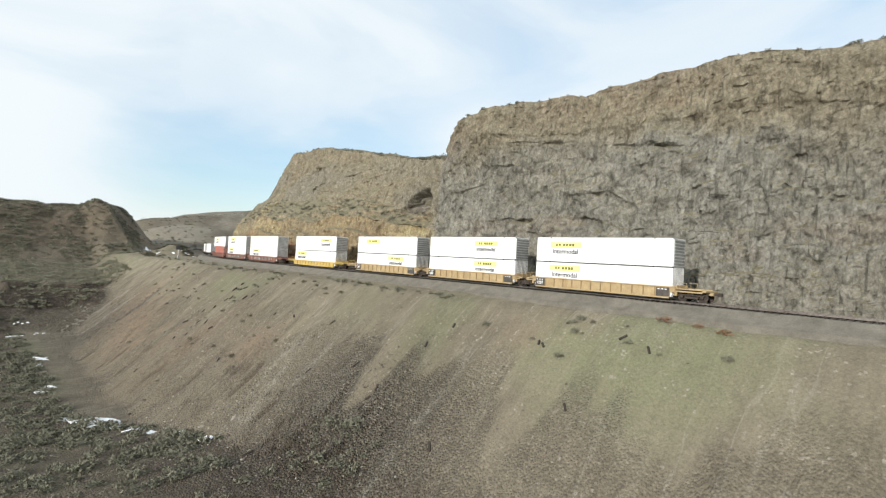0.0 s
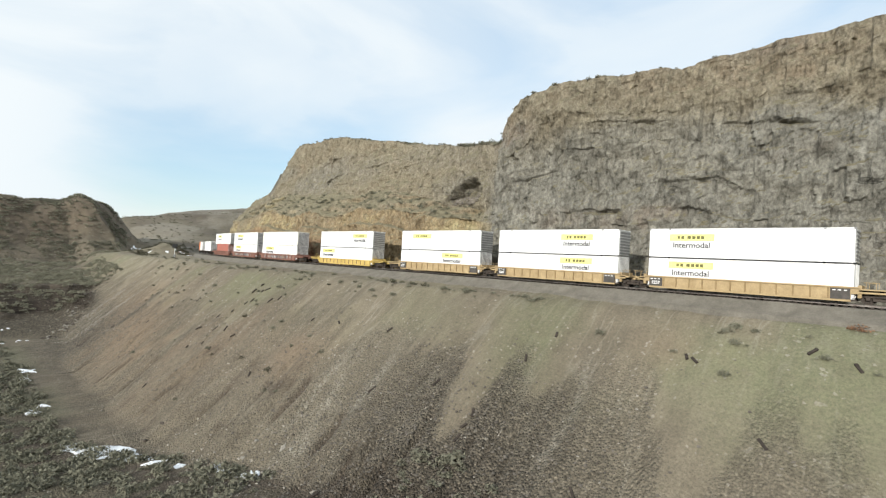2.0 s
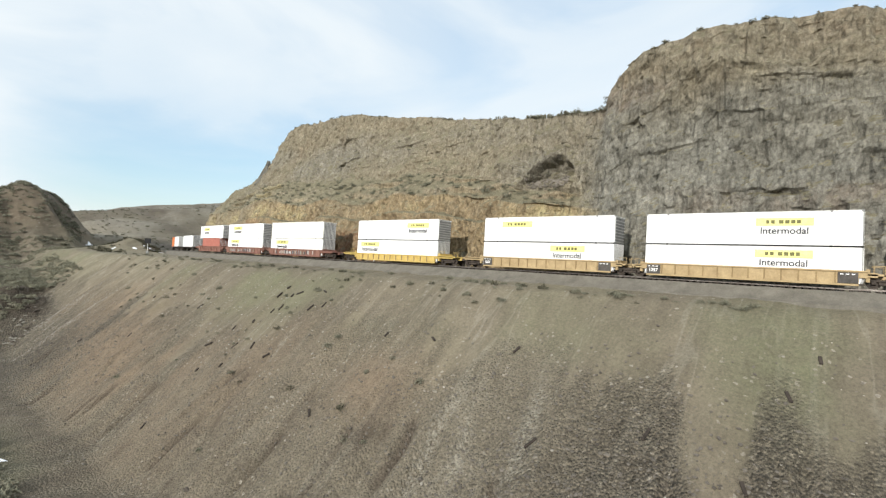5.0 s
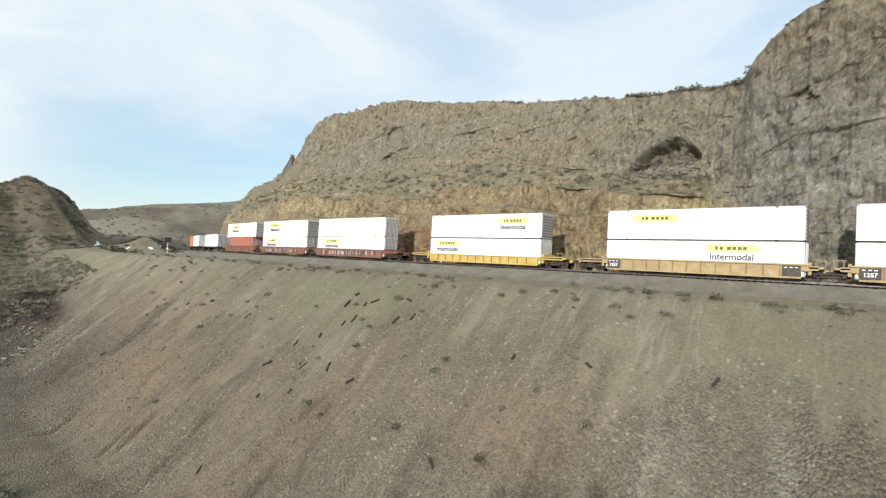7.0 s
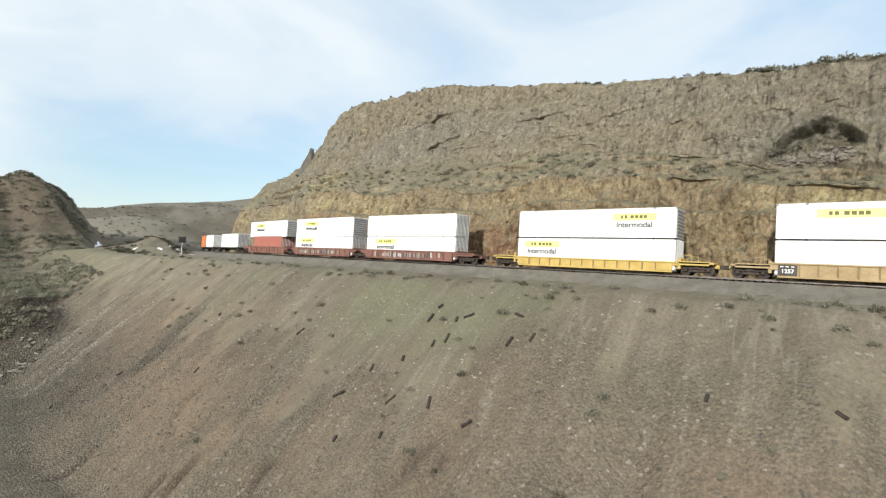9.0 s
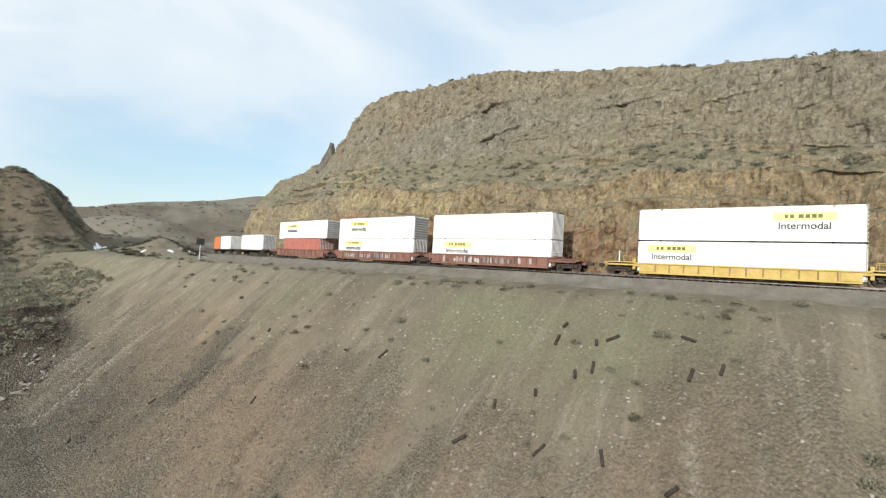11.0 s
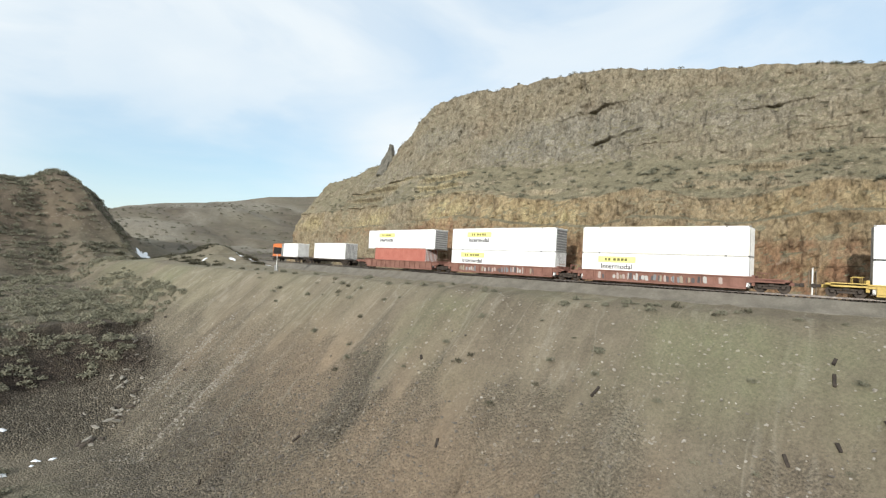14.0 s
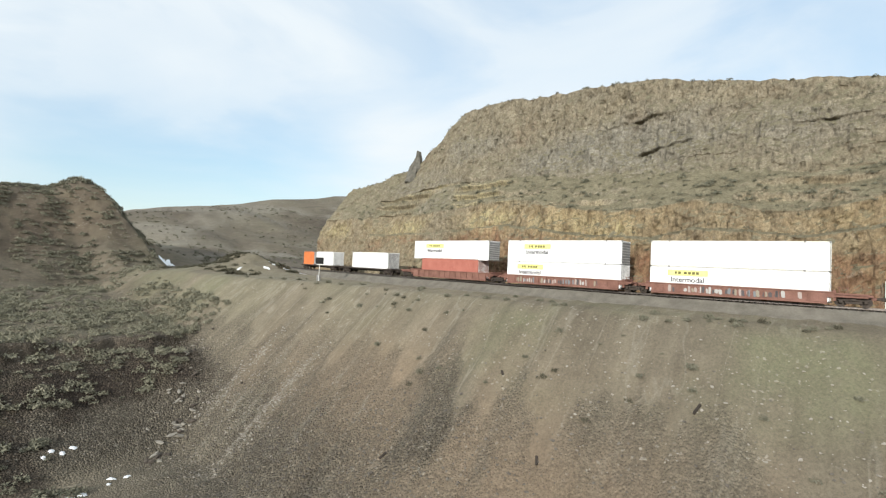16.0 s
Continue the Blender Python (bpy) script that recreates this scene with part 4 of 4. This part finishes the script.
def pinnacle():
    spike = plain_material("dark_basalt_spike", (0.085, 0.080, 0.068), (0.20, 0.188, 0.155), 0.8, 0.95, 0, 0.8, 0.2)
    bm = bmesh.new()
    bmesh.ops.create_cone(bm, cap_ends=True, segments=14, radius1=2.7, radius2=0.45, depth=9, matrix=Matrix.Translation((0, 0, 0)))
    bmesh.ops.subdivide_edges(bm, edges=bm.edges[:], cuts=3, use_grid_fill=True)
    for v in bm.verts:
        n = noise.noise_vector(v.co * 0.8) * 0.7 + noise.noise_vector(v.co * 2.1) * 0.3
        v.co += n
        v.co.x += 0.14 * v.co.z
    ob = solid("rock_pinnacle", bm, spike, "dark leaning basalt spike on the cliff's shoulder", "rock")
    ob.matrix_basis = pose(85.3, 188.4, 26.7, 4, 0, 30)


pinnacle()

OLD_TIES = [(33.8, 114.7), (35.4, 97.6), (36.0, 96.6), (34.2, 100.0), (32.9, 102.5), (30.1, 103.5), (39.3, 100.2), (37.9, 100.2), (36.1, 90.4), (38.7, 91.1), (37.9, 97.1), (38.4, 96.1), (30.7, 97.8), (33.8, 132.2), (28.2, 125.5), (20.8, 148.4),
            (25.5, 140.1),
            (36.9, 88.8), (40.9, 28.4), (41.2, 29.1), (42.3, 18.6), (40.9, 40.9), (38.0, 42.3), (42.8, 21.2), (37.5, 61.9), (33.5, 49.5), (31.2, 56.6), (36.3, 22.7), (30.5, 32.7),
            (32.5, 43.8), (31.4, 43.8), (30.5, 43.7), (25.0, 52.5), (24.4, 47.4), (22.7, 50.6), (22.7, 53.2), (30.3, 90.0), (28.3, 96.3), (27.5, 100.5), (30.8, 93.9), (35.4, 76.1),
            (35.5, 69.8), (27.6, 77.6), (21.3, 98.7)]


def old_ties():
    rng = random.Random(4)
    meshes = []
    for ln in (1.05, 0.85, 0.6):
        bm = box(bmesh.new(), -0.105, 0.105, -ln / 2, ln / 2, -0.02, 0.15, 0.02)
        bmesh.ops.subdivide_edges(bm, edges=[e for e in bm.edges if e.calc_length() > 0.8], cuts=3)
        for v in bm.verts:
            v.co += noise.noise_vector(v.co * 3 + Vector((ln, 0, 0))) * 0.03
        meshes.append(mesh_of("old_tie", bm, TIE))
    for x, y in OLD_TIES:
        ob = tagged(new("old_railroad_tie", rng.choice(meshes)), "discarded dark weathered wooden tie lying on the slope", "railroad tie", "discarded ties on the slope")
        ob.matrix_basis = slope_pose(x, y, rng.gauss(0, 30), 0.03)


old_ties()


# sagebrush: a few twigs and a dome of small leaf tufts
def bush_arrays(rng, leaves=90, size=1.0):
    verts, faces = [], []
    for k in range(leaves):
        a, r = rng.uniform(0, 2 * math.pi), math.sqrt(rng.random())
        top = math.sqrt(max(0.05, 1 - r * r * 0.9))
        c = np.array([r * math.cos(a), r * math.sin(a), rng.uniform(0.15, 1.0) * top * 0.85])
        c *= 0.8 + 0.16 * math.sin(3 * a + leaves)
        c[2] = max(c[2], 0.03)
        d1 = np.array([rng.gauss(0, 1), rng.gauss(0, 1), rng.gauss(0.5, 0.8)])
        d2 = np.array([rng.gauss(0, 1), rng.gauss(0, 1), rng.gauss(0, 0.6)])
        d1 *= size * rng.uniform(0.14, 0.30) / np.linalg.norm(d1)
        d2 *= size * rng.uniform(0.07, 0.15) / np.linalg.norm(d2)
        i = len(verts)
        verts += [c - d2, c + d1 * 0.4 - d2 * 0.3, c + d1, c + d2]
        faces.append((i, i + 1, i + 2, i + 3))
    for k in range(7):
        a = rng.uniform(0, 2 * math.pi)
        e = np.array([0.6 * math.cos(a), 0.6 * math.sin(a), rng.uniform(0.4, 0.75)])
        w = np.array([-math.sin(a), math.cos(a), 0]) * 0.025
        i = len(verts)
        verts += [-w, w, e + w * 0.4, e - w * 0.4]
        faces.append((i, i + 1, i + 2, i + 3))
    return np.array(verts), np.array(faces)


BUSHES = [bush_arrays(random.Random(50 + k), 110 + 12 * k) for k in range(5)]


def bush_mesh(k):
    v, f = BUSHES[k]
    ob = sheet("sagebrush", v, f, SAGE_DARK if k == 1 else SAGE, smooth=False)
    me = ob.data
    bpy.data.objects.remove(ob)
    return me


TUFTS = [bush_arrays(random.Random(150 + k), 62 + 6 * k, 1.5) for k in range(5)]
BUSH_MESHES = [bush_mesh(k) for k in range(5)]


def scrub(name, label, spots, material=SAGE):
    """Many bushes in one object: spots are (x, y, z, radius)."""
    rng = random.Random(len(spots))
    V, F, n = [], [], 0
    for x, y, z, r in spots:
        v, f = TUFTS[rng.randrange(5)]
        a = rng.uniform(0, 6.28)
        rot = np.array([[math.cos(a), -math.sin(a), 0], [math.sin(a), math.cos(a), 0], [0, 0, rng.uniform(0.7, 1.1)]])
        V.append(v @ rot.T * r + (x, y, z - 0.05 * r))
        F.append(f + n)
        n += len(v)
    ob = sheet(name, np.concatenate(V), np.concatenate(F), material, smooth=False)
    return tagged(ob, label, "shrubs", kind="stuff")


def single_bushes():
    rng = random.Random(12)
    spots = []
    for cx, cy, n, sx, sy in ((42.5, 69, 20, 1.4, 4), (44.3, 47, 12, 0.8, 6), (44.6, 58, 14, 0.7, 5), (43, 33, 7, 1.5, 6), (41.5, 88, 10, 1.6, 6), (43.0, 108, 26, 0.7, 10), (37.5, 122, 14, 3, 8), (36, 92, 10, 4, 8), (43.5, 22, 6, 1.5, 5), (36, 137, 12, 4, 8), (33, 80, 10, 5, 10), (43, 150, 18, 1.6, 10), (46, 172, 22, 3, 10), (30, 105, 12, 4, 12)):
        for k in range(n):
            spots.append((cx + rng.gauss(0, sx), cy + rng.gauss(0, sy), rng.uniform(0.25, 0.7)))
    for x, y, r in spots:
        x = min(x, float(track_x(y)) - 6.0)
        ob = tagged(new("sagebrush", BUSH_MESHES[rng.randrange(5)]), "low grey-green sagebrush growing on the gravel slope", "shrub", "bushes on the slope")
        ob.matrix_basis = pose(x, y, ground_at(x, y) - 0.04, 0, 0, rng.uniform(0, 360)) @ Matrix.Diagonal((r, r, r * rng.uniform(0.9, 1.3), 1))


single_bushes()


def tumbleweeds():
    v, f = bush_arrays(random.Random(77), 160)
    ob = sheet("tumbleweed", v, f, plain_material("dry_red_brush", (0.16, 0.085, 0.05), (0.27, 0.16, 0.095), 1.5, 0.95, 0, 0), smooth=False)
    me = ob.data
    bpy.data.objects.remove(ob)
    for x, y, r in ((46.3, 19.0, 0.95), (45.6, 13.8, 0.8), (46.0, 16.0, 0.6)):
        ob = tagged(new("tumbleweed", me), "dry reddish-brown tumbleweed on the crest of the bank", "shrub", "tumbleweeds on the crest")
        ob.matrix_basis = pose(x, y, ground_at(x, y) - 0.05, 0, 0, 50 * r) @ Matrix.Diagonal((r, r, r * 0.8, 1))


tumbleweeds()


def scatter(n, x0, x1, y0, y1, r0, r1, seed, keep=None):
    rng = np.random.RandomState(seed)
    x, y, r = rng.uniform(x0, x1, n), rng.uniform(y0, y1, n), rng.uniform(r0, r1, n) ** 1.0
    ok = fbm(x * 0.09, y * 0.09, 3, 91) > rng.uniform(-0.5, 0.35, n)
    if keep is not None:
        ok &= keep(x, y)
    x, y, r = x[ok], y[ok], r[ok]
    return list(zip(x, y, ground_z(x, y), r))


scrub("terrace_scrub", "dense grey-green sagebrush covering the terrace and the rocky hill", scatter(8200, -2, 56, 180, 296, 0.3, 1.15, 1, lambda x, y: (x < 37 + 0.4 * np.clip(y - 215, 0, 50)) & ((y > 188) | (x < 27))), SAGE_PALE)
scrub("hill_scrub", "large pale sagebrush clumps on the rocky hill", scatter(1500, 0, 58, 238, 285, 0.4, 1.4, 9, lambda x, y: x < 46 + 0.36 * np.clip(y - 244, 0, 40)), SAGE)
scrub("valley_scrub", "dense grey-green sagebrush on the valley floor by the snow", scatter(3600, -4, 29, 38, 176, 0.35, 1.25, 2, lambda x, y: x < np.interp(y, TOE_Y, TOE_X) + 0.6))
scrub("mound_scrub", "dark scrub on the mound beside the curve", scatter(1000, 44, 62.5, 197, 240, 0.35, 1.0, 3, lambda x, y: x < track_x(y) - 5.0), SAGE_DARK)
scrub("far_scrub", "far sagebrush on the rolling ridge", scatter(1900, 55, 240, 262, 470, 0.4, 1.3, 4))


def rim_scrub():
    rng = random.Random(8)
    ys = CY[:, 0]
    spots = []

    def sow(n, y0, y1, p0, p1, r0, r1):
        i0, i1 = np.searchsorted(ys, (y0, y1))
        j0, j1 = np.searchsorted(CPROF, (p0, p1))
        for k in range(n):
            i, j = rng.randrange(i0, i1), rng.randrange(j0, j1)
            spots.append((CX[i, j], CY[i, j], CZ[i, j], rng.uniform(r0, r1)))

    sow(750, -60, 215, 3.97, 4.5, 0.15, 0.55)
    sow(60, 64, 80, 3.97, 4.3, 0.4, 0.9)
    sow(520, 68, 205, 0.98, 2.05, 0.15, 0.5)
    sow(70, 75, 170, 1.0, 1.9, 0.5, 0.85)
    sow(170, 64, 205, 0.1, 3.8, 0.15, 0.5)
    scrub("cliff_scrub", "small dry shrubs on the cliff's rim and ledges", spots)


rim_scrub()


# loose stones, each a dented block
def stone_arrays(rng):
    bm = bmesh.new()
    bmesh.ops.create_icosphere(bm, subdivisions=1, radius=1)
    off = Vector((rng.uniform(0, 50), 0, 0))
    sc = (rng.uniform(0.7, 1.2), rng.uniform(0.6, 1.0), rng.uniform(0.4, 0.8))
    for v in bm.verts:
        v.co += noise.noise_vector(v.co * 1.3 + off) * 0.6
        v.co = Vector((v.co.x * sc[0], v.co.y * sc[1], v.co.z * sc[2]))
    bm.verts.index_update()
    out = np.array([v.co[:] for v in bm.verts]), np.array([[v.index for v in f.verts] for f in bm.faces])
    bm.free()
    return out


STONES = [stone_arrays(random.Random(k)) for k in range(6)]


def rubble(name, label, spots, material, seed):
    rng = random.Random(seed)
    V, F, n = [], [], 0
    for x, y, z, r in spots:
        v, f = STONES[rng.randrange(6)]
        a = rng.uniform(0, 6.28)
        rot = np.array([[math.cos(a), -math.sin(a), 0], [math.sin(a), math.cos(a), 0], [0, 0, 1]])
        V.append(v @ rot.T * r + (x, y, z + 0.1 * r))
        F.append(f + n)
        n += len(v)
    ob = sheet(name, np.concatenate(V), np.concatenate(F), material, smooth=False)
    return tagged(ob, label, "stones", kind="stuff")


def stone_spots(n, cx, cy, sx, sy, r0, r1, seed):
    rng = np.random.RandomState(seed)
    x, y = rng.normal(cx, sx, n), rng.normal(cy, sy, n)
    r = r0 + (r1 - r0) * rng.rand(n) ** 3
    ok = x < track_x(y) - 5.5
    x, y, r = x[ok], y[ok], r[ok]
    return list(zip(x, y, ground_z(x, y), r))


PALE_STONE = plain_material("pale_rubble", (0.23, 0.208, 0.175), (0.40, 0.37, 0.32), 0.7, 0.95, 0, 0.4, 0.05)
DARK_STONE = plain_material("dark_rubble", (0.075, 0.066, 0.056), (0.20, 0.178, 0.15), 0.7, 0.95, 0, 0.5, 0.05)
rubble("gravel_stones", "loose dark gravel and stones on the slope", stone_spots(4200, 28, 50, 5, 12, 0.05, 0.20, 1) + stone_spots(1800, 26, 100, 5, 24, 0.05, 0.18, 2) + stone_spots(2400, 23, 145, 5, 14, 0.06, 0.24, 3), DARK_STONE, 1)
rubble("pale_stones", "scattered pale stones and rubble on the slope", stone_spots(300, 33, 92, 4, 12, 0.05, 0.17, 4) + stone_spots(420, 27, 162.4, 4.5, 0.8, 0.05, 0.20, 5) + stone_spots(260, 30, 172.6, 4, 0.8, 0.06, 0.24, 6) + stone_spots(900, 28, 167, 4.5, 5, 0.05, 0.15, 10) + stone_spots(300, 36, 118, 3, 14, 0.06, 0.18, 7) + stone_spots(120, 32, 42, 6, 9, 0.06, 0.17, 8) + stone_spots(160, 19, 66, 1.6, 6, 0.06, 0.22, 9), PALE_STONE, 2)


def hollow_rubble():
    rng = random.Random(5)
    ys = CY[:, 0]
    spots = []
    for k in range(240):
        i = int(np.searchsorted(ys, rng.uniform(69.2, 76.0)))
        z = rng.uniform(11.6, 13.0 + 0.5 * rng.random())
        j = int(np.argmin(np.abs(CZ[i] - z)))
        spots.append((CX[i, j] - 0.1, CY[i, j], CZ[i, j], rng.uniform(0.08, 0.30)))
    rubble("hollow_stones", "pale broken stones heaped in the cliff's hollow", spots, STONE, 3)


hollow_rubble()


def toe_rocks():
    rng = random.Random(31)
    meshes = []
    for k in range(5):
        v, f = STONES[k]
        ob = sheet("rock", v, f, ROCK_DARK if k % 2 else ROCK_PALE, smooth=False)
        meshes.append(ob.data)
        bpy.data.objects.remove(ob)
    for cx, cy, n, sx, sy, big in ((22.3, 173.2, 16, 1.1, 0.9, 1.0), (18.8, 170.0, 12, 1.0, 0.7, 0.9), (24.6, 176.4, 14, 1.0, 1.0, 0.9), (27.5, 181, 10, 1.2, 1.6, 0.8), (31, 186, 8, 1.2, 2, 0.8), (27, 170, 10, 2.0, 1.0, 0.7), (22, 62, 14, 2.5, 4, 0.7), (17, 78, 10, 1.5, 4, 0.6)):
        for k in range(n):
            x, y = cx + rng.gauss(0, sx), cy + rng.gauss(0, sy)
            r = rng.uniform(0.22, 0.55) * big
            ob = tagged(new("rock", rng.choice(meshes)), "broken angular rock lying at the foot of the bank", "rock", "rocks at the foot of the bank")
            ob.matrix_basis = pose(x, y, ground_at(x, y) + 0.1 * r, rng.gauss(0, 12), rng.gauss(0, 12), rng.uniform(0, 360)) @ Matrix.Diagonal((1.3 * r, r, r, 1))


ROCK_DARK = plain_material("dark_broken_rock", (0.05, 0.042, 0.035), (0.12, 0.10, 0.082), 2.0, 0.95, 0, 0.5, 0.05)
ROCK_PALE = plain_material("pale_broken_rock", (0.20, 0.185, 0.155), (0.33, 0.305, 0.26), 2.0, 0.95, 0, 0.5, 0.05)
toe_rocks()


def snow(cx, cy, length, width, turn, seed):
    rng = random.Random(seed)
    nr, na = 7, 40
    ca, sa = math.cos(radians(turn)), math.sin(radians(turn))
    rows = [(cx, cy, ground_at(cx, cy) + 0.10)]
    for i in range(1, nr + 1):
        for k in range(na):
            a = 2 * math.pi * k / na
            wob = 0.62 + 0.75 * float(field(3 * math.cos(a) + 9, 3 * math.sin(a) + 9, seed)) + 0.25 * float(fbm(5 * math.cos(a), 5 * math.sin(a), 3, seed))
            q = i / nr * wob
            u, v = q * length * math.cos(a), q * width * math.sin(a)
            x, y = cx + u * ca - v * sa, cy + u * sa + v * ca
            rows.append((x, y, ground_at(x, y) + 0.13 * (1 - (i / nr) ** 2) - 0.03 * (i == nr) + 0.02))
    me = bpy.data.meshes.new("snow_patch")
    faces = [(0, 1 + k, 1 + (k + 1) % na) for k in range(na)]
    for i in range(nr - 1):
        for k in range(na):
            a, b2 = 1 + i * na + k, 1 + i * na + (k + 1) % na
            faces.append((a, a + na, b2 + na, b2))
    me.from_pydata(rows, [], faces)
    me.materials.append(SNOW)
    for pl in me.polygons:
        pl.use_smooth = True
    tagged(new("snow_patch", me), "patch of old melting snow lying in the hollow", "snow patch", "snow patches")


for k, (x, y, ln, wd, tn) in enumerate(((10.2, 128, 5.5, 0.8, 80), (9.6, 105, 2.2, 0.9, 70), (11.0, 88, 2.0, 0.9, 100), (13.6, 81.3, 5.0, 1.7, 118), (16.2, 75.4, 2.2, 0.9, 112), (19.9, 65.6, 1.6, 0.7, 100), (21.5, 62, 1.5, 0.6, 110), (17.4, 70.5, 1.5, 0.6, 80),
                                        (8.0, 166.5, 1.6, 0.6, 0), (13.0, 167.5, 1.0, 0.5, 20), (9.5, 174, 0.9, 0.35, 0), (57.6, 202, 4.6, 0.8, 104), (53.0, 202, 1.0, 0.45, 90), (48.5, 205, 0.7, 0.3, 30), (56.4, 256, 6.5, 2.0, 72), (53.6, 248.5, 2.6, 1.3, 50))):
    if k == 3:
        snow(x, y, ln, wd, tn, 100 + k)
    if k < 11:
        rng = random.Random(k)
        for q in range(4):
            e = rng.uniform(-1, 1) * ln
            snow(x + e * math.cos(radians(tn)) + rng.gauss(0, 0.4), y + e * math.sin(radians(tn)) + rng.gauss(0, 0.4), ln * rng.uniform(0.2, 0.55), wd * rng.uniform(0.35, 0.8), tn + rng.gauss(0, 25), 200 + 10 * k + q)
    else:
        snow(x, y, ln, wd, tn, 100 + k)


def post(x, y, tall, material, label, twin=False):
    root = tagged(new("trackside_post"), label, "post", "posts by the track")
    bm = rod(bmesh.new(), (0, 0, -0.3), (0, 0, tall), 0.085, 0.075, 10)
    part("shaft", bm, material, root)
    part("cap", rod(bmesh.new(), (0, 0, tall), (0, 0, tall + 0.05), 0.10, 0.06, 10), material, root)
    if twin:
        part("stake", rod(bmesh.new(), (-0.1, -0.32, -0.3), (-0.1, -0.30, tall - 0.1), 0.05, 0.045, 8), POST_WOOD, root, "grey wooden stake")
        part("stake", rod(bmesh.new(), (0.1, 0.30, -0.3), (0.1, 0.28, tall - 0.15), 0.05, 0.045, 8), POST_WOOD, root, "grey wooden stake")
    root.matrix_basis = pose(x, y, -0.46)


post(56.2, 101.7, 3.0, POST_WHITE, "white painted post beside the rock wall", True)
post(56.2, 118.8, 2.7, POST_WOOD, "weathered brown wooden post beside the rock wall")
post(56.2, 130.7, 3.0, POST_WOOD, "grey wooden post beside the rock wall", True)


def trackside_sign():
    x, y = 48.3, 178.8
    root = tagged(new("trackside_sign"), "dark square sign on a white post by the track", "sign")
    part("post", rod(bmesh.new(), (0, 0, -0.4), (0, 0, 4.2), 0.06, 0.06, 10), POST_WHITE, root)
    part("panel", box(bmesh.new(), -0.7, 0.7, -0.06, -0.02, 3.0, 4.2, 0.01), DARK, root, "dark square sign panel")
    part("cabinet", box(bmesh.new(), -0.3, 0.3, 0.08, 0.5, -0.2, 1.0, 0.03), DOOR_GREY, root, "grey metal cabinet")
    root.matrix_basis = pose(x, y, ground_at(x, y), 0, 0, -28)


trackside_sign()


# ties under the rails
def track_ties():
    me = mesh_of("tie", box(bmesh.new(), -1.3, 1.3, -0.11, 0.11, -0.34, -0.165), TIE)
    root = tagged(new("track_ties"), "row of dark wooden ties under the rails", "railroad ties", kind="structure")
    y = -8.0
    while y < 150:
        ob = new("tie", me)
        ob.parent = root
        ob.matrix_basis = along_track(y)
        y += 0.54


track_ties()
